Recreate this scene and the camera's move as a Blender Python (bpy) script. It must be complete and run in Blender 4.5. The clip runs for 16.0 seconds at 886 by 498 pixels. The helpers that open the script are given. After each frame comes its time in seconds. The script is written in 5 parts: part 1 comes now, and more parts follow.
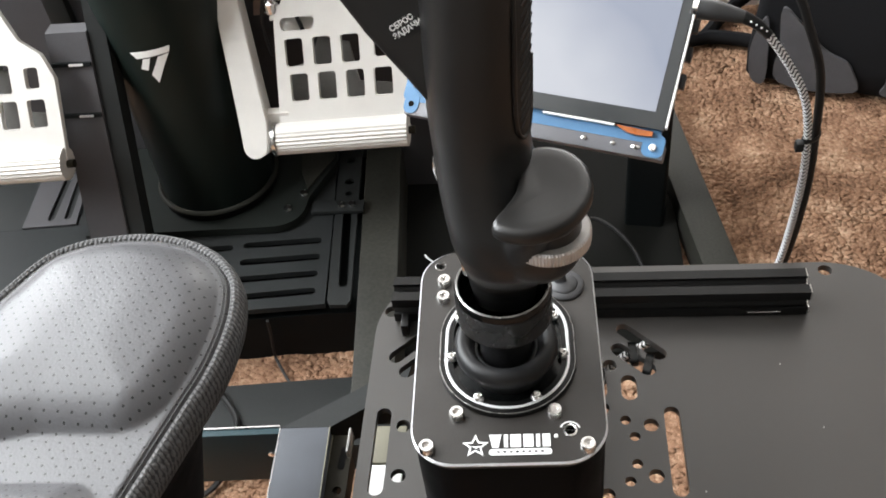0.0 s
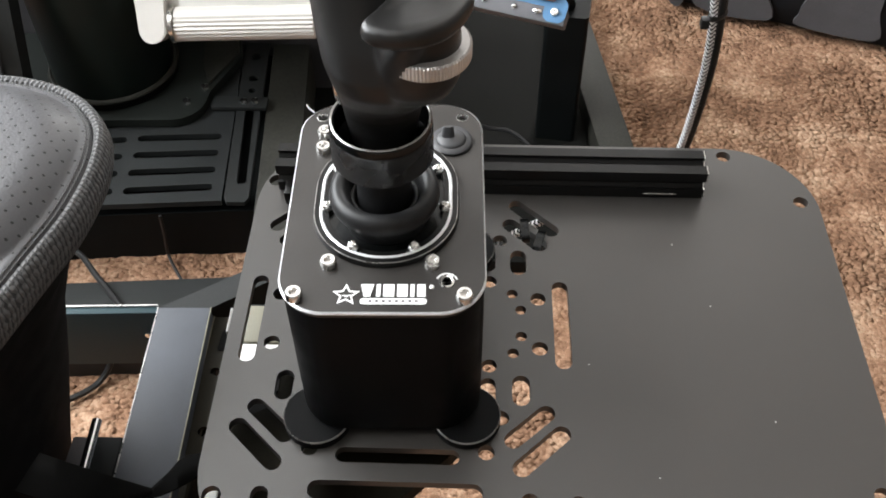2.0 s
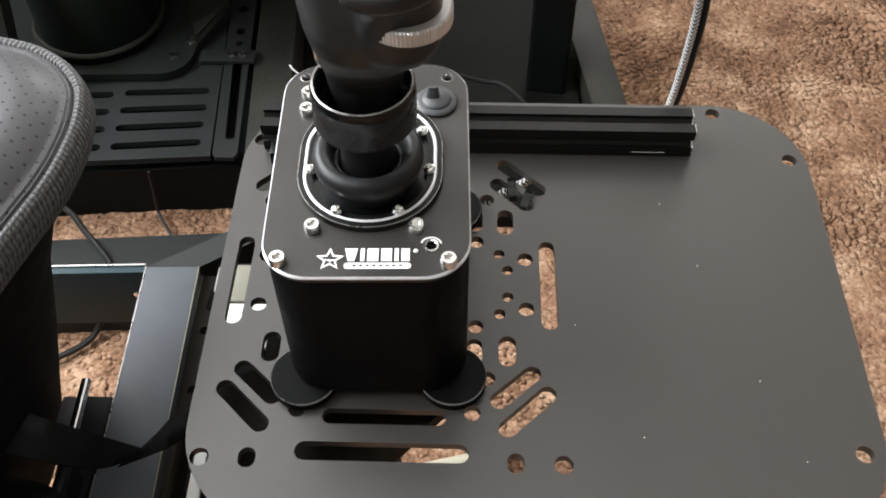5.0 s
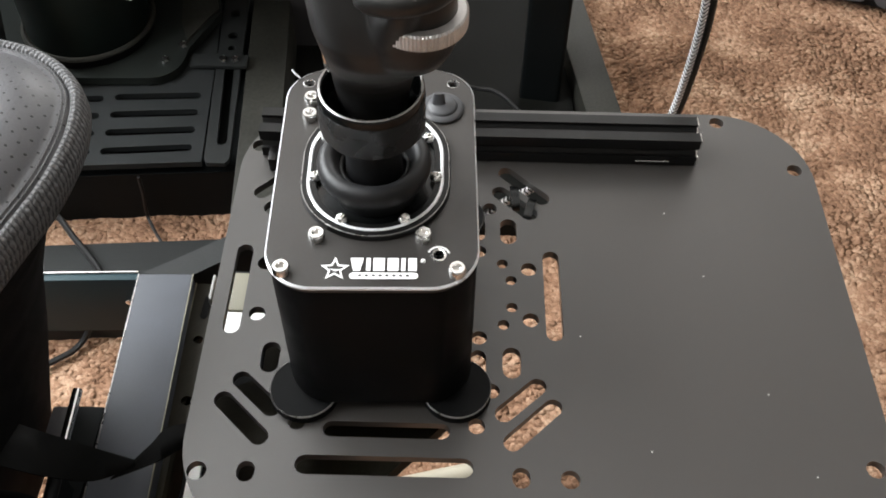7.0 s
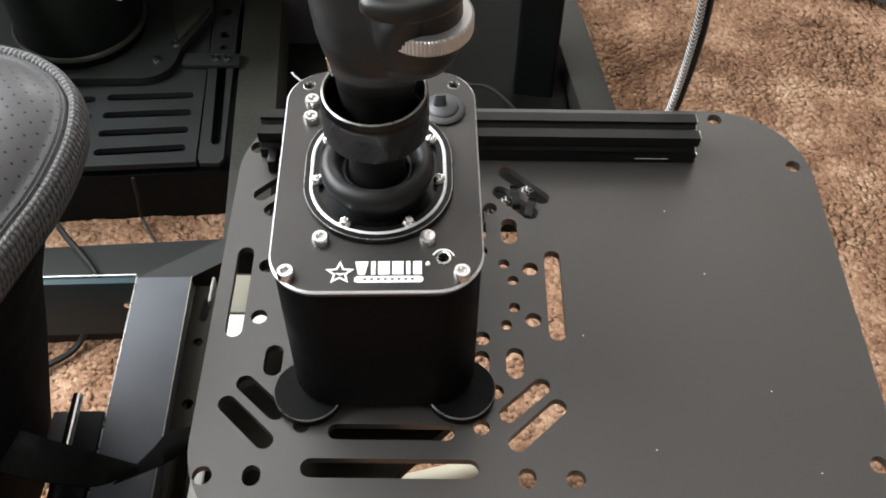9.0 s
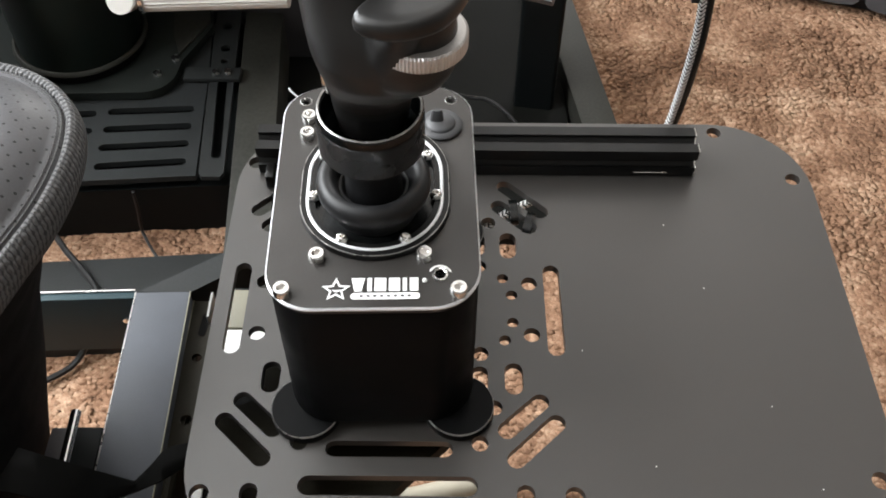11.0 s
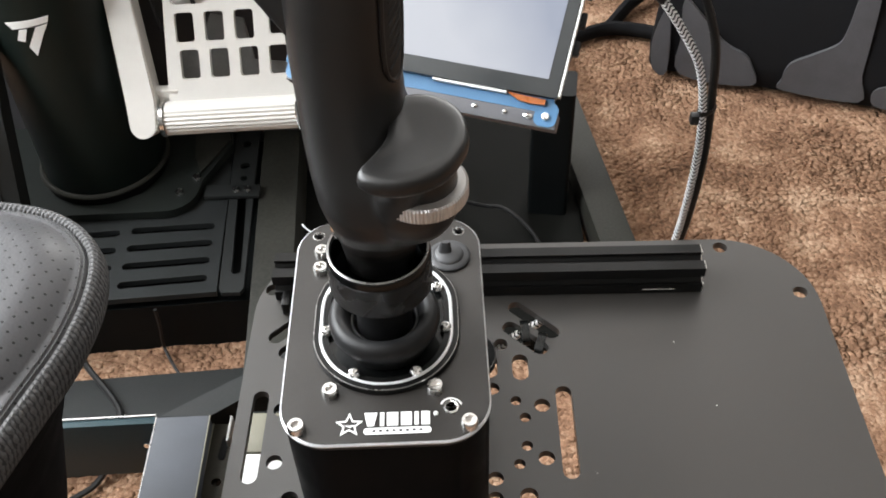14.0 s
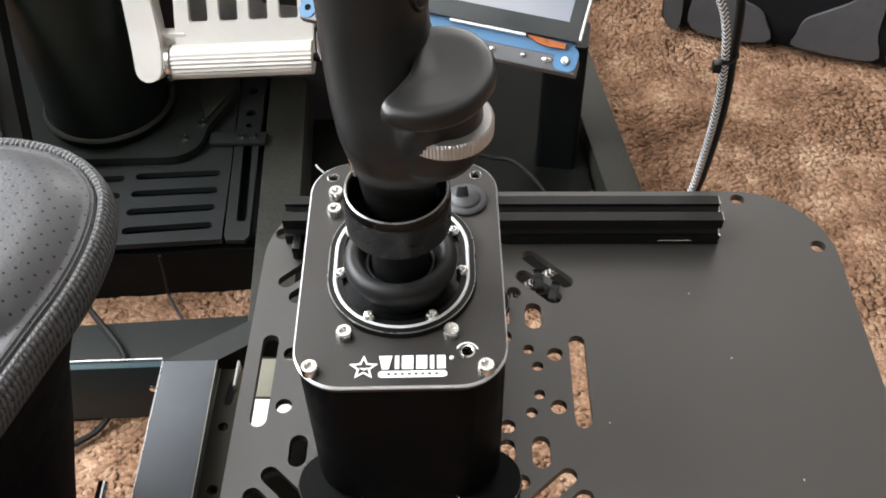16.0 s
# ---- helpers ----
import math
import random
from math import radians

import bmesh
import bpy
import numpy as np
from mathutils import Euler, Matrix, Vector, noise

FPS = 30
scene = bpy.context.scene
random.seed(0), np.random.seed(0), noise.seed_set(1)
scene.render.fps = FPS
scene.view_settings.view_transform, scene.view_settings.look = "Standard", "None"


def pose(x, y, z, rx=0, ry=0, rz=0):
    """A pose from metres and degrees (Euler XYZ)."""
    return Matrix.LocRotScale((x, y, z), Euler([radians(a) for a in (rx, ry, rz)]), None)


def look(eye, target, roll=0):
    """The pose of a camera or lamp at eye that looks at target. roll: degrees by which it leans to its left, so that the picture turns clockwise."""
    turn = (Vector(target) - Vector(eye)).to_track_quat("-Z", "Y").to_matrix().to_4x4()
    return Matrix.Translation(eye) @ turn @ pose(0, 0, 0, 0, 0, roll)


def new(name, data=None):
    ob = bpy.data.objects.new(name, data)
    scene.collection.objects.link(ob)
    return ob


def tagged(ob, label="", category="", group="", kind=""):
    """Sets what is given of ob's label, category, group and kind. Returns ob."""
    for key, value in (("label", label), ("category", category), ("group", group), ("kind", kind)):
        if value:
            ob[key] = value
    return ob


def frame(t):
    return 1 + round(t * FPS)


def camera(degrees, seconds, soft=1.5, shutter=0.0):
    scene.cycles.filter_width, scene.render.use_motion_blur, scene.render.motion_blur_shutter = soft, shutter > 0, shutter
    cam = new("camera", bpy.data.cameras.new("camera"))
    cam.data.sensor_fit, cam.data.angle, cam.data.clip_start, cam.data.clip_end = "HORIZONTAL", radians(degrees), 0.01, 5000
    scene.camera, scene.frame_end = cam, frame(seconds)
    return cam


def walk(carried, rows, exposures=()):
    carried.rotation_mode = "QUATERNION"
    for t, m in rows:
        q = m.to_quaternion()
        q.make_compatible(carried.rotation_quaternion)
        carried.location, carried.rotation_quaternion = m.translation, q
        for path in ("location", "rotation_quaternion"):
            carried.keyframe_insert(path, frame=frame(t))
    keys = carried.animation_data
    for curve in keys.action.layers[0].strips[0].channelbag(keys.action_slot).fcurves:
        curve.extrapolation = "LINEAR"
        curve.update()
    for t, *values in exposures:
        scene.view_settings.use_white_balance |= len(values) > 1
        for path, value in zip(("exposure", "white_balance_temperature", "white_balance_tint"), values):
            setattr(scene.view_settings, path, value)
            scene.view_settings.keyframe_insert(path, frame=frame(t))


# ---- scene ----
cam = camera(49.67, 16.0, soft=1.8)
ROWS = [
    (0, 0.0177, -0.2973, 0.4741, 9.17, -45.04, -7.96),
    (0.5, 0.0333, -0.3175, 0.4684, 5.69, -45.45, -5.97),
    (1, 0.0285, -0.3192, 0.4520, 4.65, -46.61, -3.21),
    (1.5, 0.0346, -0.3196, 0.4317, 2.75, -48.32, -1.11),
    (2, 0.0335, -0.3086, 0.4237, 2.43, -49.03, -0.60),
    (2.5, 0.0356, -0.3002, 0.4261, 2.33, -49.35, -1.03),
    (3, 0.0356, -0.3015, 0.4297, 2.98, -50.10, -1.22),
    (3.2, 0.0415, -0.2991, 0.4305, 3.15, -52.39, -1.80),
    (5.3, 0.0353, -0.3029, 0.4236, 1.41, -51.82, 0.14),
    (5.5, 0.0329, -0.3028, 0.4199, 1.16, -51.65, 0.66),
    (6, 0.0305, -0.2974, 0.4176, 0.85, -51.78, 1.09),
    (6.5, 0.0287, -0.2970, 0.4158, 0.60, -51.54, 1.45),
    (7, 0.0280, -0.2960, 0.4193, 0.52, -51.62, 0.99),
    (7.5, 0.0265, -0.2959, 0.4173, 0.09, -51.59, 1.40),
    (8, 0.0238, -0.2989, 0.4193, 0.38, -51.44, 1.27),
    (8.5, 0.0229, -0.2977, 0.4166, 0.39, -51.87, 1.26),
    (8.7, 0.0219, -0.2958, 0.4189, -0.19, -51.98, 1.24),
    (10.8, 0.0284, -0.2881, 0.4247, 0.21, -51.44, -0.37),
    (11, 0.0248, -0.2903, 0.4210, -0.07, -51.29, 0.53),
    (11.5, 0.0293, -0.2848, 0.4371, 0.58, -47.82, -2.29),
    (12, 0.0316, -0.2863, 0.4497, 1.76, -44.89, -3.41),
    (12.5, 0.0299, -0.2849, 0.4470, 2.10, -44.71, -3.55),
    (13, 0.0314, -0.2862, 0.4538, 2.96, -44.46, -4.95),
    (13.5, 0.0326, -0.2845, 0.4523, 2.80, -44.52, -5.15),
    (14, 0.0307, -0.2854, 0.4403, 1.76, -45.59, -2.44),
    (14.5, 0.0261, -0.2855, 0.4403, 2.02, -46.19, -2.55),
    (15, 0.0248, -0.2835, 0.4332, 2.22, -47.03, -1.87),
    (15.5, 0.0237, -0.2838, 0.4310, 2.10, -47.49, -1.63),
    (16, 0.0229, -0.2839, 0.4298, 1.93, -48.17, -1.45),
]
walk(cam, [(t, pose(x, y, z, 90 + pitch, 0, yaw) @ pose(0, 0, 0, 0, 0, roll)) for t, x, y, z, yaw, pitch, roll in ROWS])

# ---- light ----
# Heights count from the top of the mounting plate (z = 0); the carpet lies at z = FLOOR.
FLOOR = -0.48
CEIL = 1.95
scene.view_settings.exposure = 0.50
world = bpy.data.worlds.new("sky")
scene.world = world
world.use_nodes = True
sky = world.node_tree.nodes.new("ShaderNodeTexSky")
sky.sky_type = "NISHITA"
sky.sun_disc = False
sky.sun_elevation, sky.sun_rotation = radians(35), radians(200)
world.node_tree.links.new(sky.outputs[0], world.node_tree.nodes["Background"].inputs[0])
world.node_tree.nodes["Background"].inputs[1].default_value = 0.10


def window_lamp(name, m, width, height, power, colour):
    data = bpy.data.lights.new(name, "AREA")
    data.shape, data.size, data.size_y = "RECTANGLE", width, height
    data.energy, data.color = power, colour
    ob = new(name, data)
    ob.matrix_world = m
    return ob


window_lamp("window_light_west", look((-1.52, 0.70, 1.20), (0.0, 0.60, 1.15)), 2.4, 1.35, 138, (0.95, 0.98, 1.0))
window_lamp("window_light_north", look((0.75, 3.1, 1.0), (0.75, 0.0, 0.8)), 1.5, 1.15, 35, (1.0, 0.975, 0.94))

# ---- helpers for building ----
LOCAL = set()


def thing(name, m, label, category, group="", local=True):
    ob = new(name)
    ob.empty_display_size = 0.02
    ob.matrix_basis = m
    if local:
        LOCAL.add(ob.name)
    return tagged(ob, label, category, group)


def finish(bm, name, material, angle=35, smooth=True):
    me = bpy.data.meshes.new(name)
    bmesh.ops.recalc_face_normals(bm, faces=bm.faces)
    bm.to_mesh(me)
    bm.free()
    me.materials.append(material)
    if smooth:
        me.shade_smooth()
        me.set_sharp_from_angle(angle=radians(angle))
    return me


def part(name, bm, material, parent=None, label="", angle=35, at=None):
    """One mesh object, under a thing or a part."""
    me = bm if isinstance(bm, bpy.types.Mesh) else finish(bm, name, material, angle)
    ob = new(name, me)
    if at is not None:
        ob.matrix_basis = at
    if parent is not None:
        ob.parent = parent
        if parent.type == "EMPTY" and parent.name not in LOCAL:
            ob.matrix_parent_inverse = parent.matrix_basis.inverted()
    if label:
        ob["label"] = label
    return ob


def rrect(hw, hl, r, n=8, cx=0.0, cy=0.0):
    pts = []
    for k, (sx, sy) in enumerate(((1, 1), (-1, 1), (-1, -1), (1, -1))):
        for i in range(n + 1):
            a = math.pi / 2 * (k + i / n)
            pts.append((cx + sx * (hw - r) + r * math.cos(a), cy + sy * (hl - r) + r * math.sin(a)))
    return pts


def circle(cx, cy, r, n=20):
    return [(cx + r * math.cos(2 * math.pi * i / n), cy + r * math.sin(2 * math.pi * i / n)) for i in range(n)]


def capsule(ax, ay, bx, by, r, n=8):
    d = math.atan2(by - ay, bx - ax)
    pts = [(bx + r * math.cos(d - math.pi / 2 + math.pi * i / n), by + r * math.sin(d - math.pi / 2 + math.pi * i / n)) for i in range(n + 1)]
    pts += [(ax + r * math.cos(d + math.pi / 2 + math.pi * i / n), ay + r * math.sin(d + math.pi / 2 + math.pi * i / n)) for i in range(n + 1)]
    return pts


def prism(loops, z0, z1, bm=None, f=None):
    """A plate between two heights: the first loop is its outline, the others are holes. f maps (x, y, z)."""
    bm = bm or bmesh.new()
    f = f or (lambda x, y, z: (x, y, z))
    flat = bmesh.new()
    edges = []
    for loop in loops:
        vs = [flat.verts.new((x, y, 0)) for x, y in loop]
        edges += [flat.edges.new((vs[i], vs[(i + 1) % len(vs)])) for i in range(len(vs))]
    bmesh.ops.triangle_fill(flat, use_beauty=True, use_dissolve=False, edges=edges, normal=(0, 0, 1))
    flat.verts.index_update()
    top = [bm.verts.new(f(v.co.x, v.co.y, z1)) for v in flat.verts]
    low = [bm.verts.new(f(v.co.x, v.co.y, z0)) for v in flat.verts]
    for face in flat.faces:
        ids = [v.index for v in face.verts]
        bm.faces.new([top[i] for i in ids])
        bm.faces.new([low[i] for i in reversed(ids)])
    for e in flat.edges:
        if len(e.link_faces) == 1:
            a, b = e.verts[0].index, e.verts[1].index
            bm.faces.new((top[a], top[b], low[b], low[a]))
    flat.free()
    return bm


def loft(rings, closed=True, caps=True, bm=None):
    bm = bm or bmesh.new()
    rows = [[bm.verts.new(p) for p in ring] for ring in rings]
    n = len(rows[0])
    for a, b in zip(rows, rows[1:]):
        for i in range(n if closed else n - 1):
            j = (i + 1) % n
            bm.faces.new((a[i], a[j], b[j], b[i]))
    if caps and closed:
        bm.faces.new(rows[0][::-1])
        bm.faces.new(rows[-1])
    return bm


def lathe(profile, n=32, cx=0.0, cy=0.0, bm=None, uv=False, caps=True):
    bm = bm or bmesh.new()
    layer = bm.loops.layers.uv.verify() if uv else None
    rows = [[bm.verts.new((cx + r * math.cos(2 * math.pi * i / n), cy + r * math.sin(2 * math.pi * i / n), z)) for i in range(n)] for r, z in profile]
    for k, (a, b) in enumerate(zip(rows, rows[1:])):
        for i in range(n):
            j = (i + 1) % n
            face = bm.faces.new((a[i], a[j], b[j], b[i]))
            if uv:
                for loop, (u, v) in zip(face.loops, ((i, k), (i + 1, k), (i + 1, k + 1), (i, k + 1))):
                    loop[layer].uv = (u / n, profile[v][1] * 100)
    if caps:
        if profile[0][0] > 1e-4:
            bm.faces.new(rows[0][::-1])
        if profile[-1][0] > 1e-4:
            bm.faces.new(rows[-1])
    return bm


def spline(points, steps=8, closed=False):
    p = [Vector(q) for q in points]
    out = []
    n = len(p)
    for i in range(n if closed else n - 1):
        a, b, c, d = (p[(i + k) % n] if closed else p[min(max(i + k, 0), n - 1)] for k in (-1, 0, 1, 2))
        for s in range(steps):
            t = s / steps
            out.append(0.5 * ((2 * b) + (c - a) * t + (2 * a - 5 * b + 4 * c - d) * t * t + (3 * b - a - 3 * c + d) * t ** 3))
    if not closed:
        out.append(p[-1])
    return out


def tube(points, r, n=10, closed=False, bm=None, flat=1.0):
    """A tube along points, with u along it (in metres) and v round it as UV."""
    bm = bm or bmesh.new()
    layer = bm.loops.layers.uv.verify()
    pts = [Vector(p) for p in points]
    m = len(pts)
    up = Vector((0, 0, 1))
    rows, along, s = [], [], 0.0
    normal = None
    for i in range(m):
        t = (pts[(i + 1) % m] - pts[i - 1]) if closed or 0 < i < m - 1 else (pts[1] - pts[0] if i == 0 else pts[-1] - pts[-2])
        t.normalize()
        if normal is None:
            normal = up.cross(t)
            if normal.length < 1e-3:
                normal = Vector((1, 0, 0)).cross(t)
        normal = (normal - t * normal.dot(t)).normalized()
        other = t.cross(normal)
        if i:
            s += (pts[i] - pts[i - 1]).length
        along.append(s)
        rad = r(i / max(m - 1, 1)) if callable(r) else r
        rows.append([bm.verts.new(pts[i] + rad * (math.cos(2 * math.pi * k / n) * normal + flat * math.sin(2 * math.pi * k / n) * other)) for k in range(n)])
    along.append(s + (pts[0] - pts[-1]).length)
    for i in range(m if closed else m - 1):
        a, b = rows[i], rows[(i + 1) % m]
        for k in range(n):
            j = (k + 1) % n
            face = bm.faces.new((a[k], a[j], b[j], b[k]))
            for loop, (u, v) in zip(face.loops, ((along[i], k), (along[i], k + 1), (along[i + 1], k + 1), (along[i + 1], k))):
                loop[layer].uv = (u, v / n)
    if not closed:
        bm.faces.new(rows[0][::-1])
        bm.faces.new(rows[-1])
    return bm


def box(x0, x1, y0, y1, z0, z1, bevel=0.0, m=None, bm=None):
    own = bmesh.new()
    bmesh.ops.create_cube(own, size=1.0)
    for v in own.verts:
        v.co = Vector(((x0 + x1) / 2 + v.co.x * (x1 - x0), (y0 + y1) / 2 + v.co.y * (y1 - y0), (z0 + z1) / 2 + v.co.z * (z1 - z0)))
    if bevel:
        bmesh.ops.bevel(own, geom=own.edges[:], offset=bevel, segments=2, affect="EDGES", profile=0.6)
    if m is not None:
        bmesh.ops.transform(own, matrix=m, verts=own.verts[:])
    if bm is None:
        return own
    keep = {}
    for v in own.verts:
        keep[v] = bm.verts.new(v.co)
    for face in own.faces:
        bm.faces.new([keep[v] for v in face.verts])
    own.free()
    return bm


def oval(cx, cy, z, rx, ry, n=40, power=2.0, twist=0.0):
    pts = []
    for i in range(n):
        a = 2 * math.pi * i / n
        c, s = math.cos(a), math.sin(a)
        x = rx * math.copysign(abs(c) ** (2 / power), c)
        y = ry * math.copysign(abs(s) ** (2 / power), s)
        pts.append((cx + x * math.cos(twist) - y * math.sin(twist), cy + x * math.sin(twist) + y * math.cos(twist), z))
    return pts


# ---- materials ----
def material(name, colour, rough=0.5, metal=0.0, vary=0.15, scale=60.0, fine=900.0, bump=0.05, spread=0.08, coat=0.0, spec=0.5):
    """A surface with stains at one scale and grain at a finer one, in object space."""
    m = bpy.data.materials.new(name)
    m.use_nodes = True
    nt = m.node_tree
    b = nt.nodes["Principled BSDF"]
    co = nt.nodes.new("ShaderNodeTexCoord")
    big = nt.nodes.new("ShaderNodeTexNoise")
    big.inputs["Scale"].default_value, big.inputs["Detail"].default_value = scale, 5
    small = nt.nodes.new("ShaderNodeTexNoise")
    small.inputs["Scale"].default_value, small.inputs["Detail"].default_value = fine, 3
    nt.links.new(co.outputs["Object"], big.inputs["Vector"])
    nt.links.new(co.outputs["Object"], small.inputs["Vector"])
    add = nt.nodes.new("ShaderNodeMath")
    add.operation = "ADD"
    nt.links.new(big.outputs["Fac"], add.inputs[0])
    nt.links.new(small.outputs["Fac"], add.inputs[1])
    ramp = nt.nodes.new("ShaderNodeMapRange")
    ramp.inputs[1].default_value, ramp.inputs[2].default_value = 0.6, 1.4
    ramp.inputs[3].default_value, ramp.inputs[4].default_value = 1 - vary, 1 + vary
    nt.links.new(add.outputs[0], ramp.inputs[0])
    mix = nt.nodes.new("ShaderNodeVectorMath")
    mix.operation = "SCALE"
    mix.inputs[0].default_value = colour
    nt.links.new(ramp.outputs[0], mix.inputs["Scale"])
    nt.links.new(mix.outputs[0], b.inputs["Base Color"])
    rr = nt.nodes.new("ShaderNodeMapRange")
    rr.inputs[1].default_value, rr.inputs[2].default_value = 0.3, 0.7
    rr.inputs[3].default_value, rr.inputs[4].default_value = max(rough - spread, 0.02), min(rough + spread, 1)
    nt.links.new(big.outputs["Fac"], rr.inputs[0])
    nt.links.new(rr.outputs[0], b.inputs["Roughness"])
    b.inputs["Metallic"].default_value = metal
    b.inputs["Coat Weight"].default_value = coat
    b.inputs["Specular IOR Level"].default_value = spec
    if bump:
        bp = nt.nodes.new("ShaderNodeBump")
        bp.inputs["Strength"].default_value, bp.inputs["Distance"].default_value = bump, 0.001
        nt.links.new(small.outputs["Fac"], bp.inputs["Height"])
        nt.links.new(bp.outputs[0], b.inputs["Normal"])
    return m


def nodes_of(m):
    return m.node_tree, m.node_tree.nodes["Principled BSDF"]


def height(m, socket, strength, distance=0.001):
    """Adds relief from a socket on top of what a material has."""
    nt, b = nodes_of(m)
    bp = nt.nodes.new("ShaderNodeBump")
    bp.inputs["Strength"].default_value, bp.inputs["Distance"].default_value = strength, distance
    nt.links.new(socket, bp.inputs["Height"])
    if b.inputs["Normal"].links:
        nt.links.new(b.inputs["Normal"].links[0].from_socket, bp.inputs["Normal"])
    nt.links.new(bp.outputs[0], b.inputs["Normal"])


def calc(nt, op, a, b=None):
    n = nt.nodes.new("ShaderNodeMath")
    n.operation = op
    for k, v in enumerate((a, b)):
        if v is None:
            continue
        if isinstance(v, (int, float)):
            n.inputs[k].default_value = v
        else:
            nt.links.new(v, n.inputs[k])
    return n.outputs[0]


def tinted(m, mask, colour):
    """Mixes a colour over the base where the mask is one."""
    nt, b = nodes_of(m)
    mix = nt.nodes.new("ShaderNodeMix")
    mix.data_type = "RGBA"
    nt.links.new(mask, mix.inputs["Factor"])
    nt.links.new(b.inputs["Base Color"].links[0].from_socket, mix.inputs["A"])
    mix.inputs["B"].default_value = (*colour, 1)
    nt.links.new(mix.outputs["Result"], b.inputs["Base Color"])


POWDER = material("black_powder_coat", (0.0322, 0.0293, 0.0271), 0.33, 0, 0.10, 9, 1600, 0.04, 0.006, spec=0.80)
ANOD = material("black_anodised_aluminium", (0.0060, 0.0058, 0.0056), 0.33, 0.05, 0.2, 40, 3000, 0.06, 0.03, spec=0.26)
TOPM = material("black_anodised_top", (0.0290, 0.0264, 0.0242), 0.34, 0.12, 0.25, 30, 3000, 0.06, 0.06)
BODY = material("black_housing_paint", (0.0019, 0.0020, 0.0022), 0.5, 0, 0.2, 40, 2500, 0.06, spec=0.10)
EDGE = material("polished_aluminium_edge", (0.80, 0.81, 0.83), 0.34, 0.45, 0.05, 80, 900, 0.02)
STEEL = material("bright_steel", (0.80, 0.79, 0.77), 0.24, 1.0, 0.08, 150, 900, 0.03)
WHEEL = material("satin_knurled_steel", (0.62, 0.60, 0.585), 0.40, 0.5, 0.1, 150, 900, 0.03)
CHROME = material("chrome", (0.85, 0.85, 0.86), 0.12, 1.0, 0.04, 100, 900, 0.0)
RUBBER = material("black_rubber", (0.008, 0.008, 0.0085), 0.45, 0, 0.2, 90, 1800, 0.08, spec=0.35)
GRIP = material("soft_touch_black_plastic", (0.0110, 0.0106, 0.0102), 0.35, 0, 0.15, 60, 2600, 0.08, 0.03, spec=0.45)
GRIPTEX = material("textured_grip_rubber", (0.0115, 0.0110, 0.0105), 0.6, 0, 0.2, 60, 1500, 0.1)
# Worn metal edges, and lines that stand in for highlights on black edges.
WORN_SHINE = material("worn_and_shining_edge", (0.34, 0.33, 0.32), 0.30, 0.85, 0.2, 120, 900, 0.02)
# Near-black for holes and gaps: the shade inside them is put into the colour.
HOLE = material("recess_shade", (0.0018, 0.0018, 0.0018), 0.8, 0, 0.1, 80, 900, 0.0, spec=0.1)
WHITE = material("white_print", (0.82, 0.82, 0.80), 0.5, 0, 0.05, 200, 2000, 0.0)
GREYRUB = material("grey_rubber", (0.042, 0.042, 0.044), 0.5, 0, 0.15, 100, 1500, 0.05)
TEAL = material("dark_teal_steel_paint", (0.017, 0.040, 0.048), 0.55, 0, 0.2, 14, 900, 0.05, spec=0.3)
UPRIGHT = material("matt_grey_upright_paint", (0.058, 0.056, 0.059), 0.6, 0, 0.2, 14, 900, 0.05, spec=0.25)
FRAME = material("grey_painted_steel", (0.062, 0.067, 0.077), 0.58, 0, 0.25, 26, 1500, 0.06, spec=0.25)
DARKST = material("dark_painted_steel", (0.0031, 0.0042, 0.0044), 0.6, 0, 0.3, 15, 1500, 0.08, spec=0.14)
DECKM = material("worn_grey_deck_paint", (0.0165, 0.0180, 0.0182), 0.58, 0, 0.35, 12, 1500, 0.06, spec=0.16)
BASEM = material("dark_green_grey_base_paint", (0.0125, 0.0148, 0.0132), 0.55, 0, 0.3, 14, 900, 0.05, spec=0.18)
PANELM = material("scuffed_dark_panel_paint", (0.0068, 0.0070, 0.0062), 0.65, 0, 0.4, 10, 900, 0.06, spec=0.06)
LEGM = material("scuffed_grey_leg_paint", (0.0235, 0.0232, 0.0190), 0.6, 0, 0.4, 12, 300, 0.06, spec=0.22)
OLIVE = material("dark_grey_frame_paint", (0.0155, 0.0168, 0.0165), 0.6, 0, 0.3, 15, 1200, 0.06, spec=0.2)
BRONZE = material("dull_olive_slide_paint", (0.0150, 0.0128, 0.0078), 0.6, 0, 0.35, 30, 900, 0.05, spec=0.12)
CAST = material("satin_cast_aluminium", (0.63, 0.61, 0.575), 0.45, 0.15, 0.06, 40, 1500, 0.08)
GLOSSB = material("gloss_black_plastic", (0.0036, 0.0040, 0.0040), 0.24, 0, 0.2, 12, 800, 0.02, spec=0.36)
COLUMN = material("gloss_black_column_paint", (0.0060, 0.0100, 0.0086), 0.42, 0, 0.2, 12, 800, 0.02, spec=0.22)
ALU = material("raw_grey_aluminium", (0.20, 0.195, 0.185), 0.5, 0.2, 0.25, 30, 900, 0.06)
LEATHER = material("perforated_grey_leather", (0.076, 0.0755, 0.080), 0.43, 0, 0.10, 25, 900, 0.07, 0.06, spec=0.42)
KNIT = material("knitted_grey_border", (0.105, 0.103, 0.103), 0.8, 0, 0.2, 60, 1200, 0.2)
FABRIC = material("black_fabric", (0.0030, 0.0030, 0.0030), 0.9, 0, 0.35, 60, 1800, 0.3, spec=0.1)
WEBBING = material("black_webbing", (0.0030, 0.0031, 0.0029), 0.75, 0, 0.2, 60, 1800, 0.2, spec=0.1)
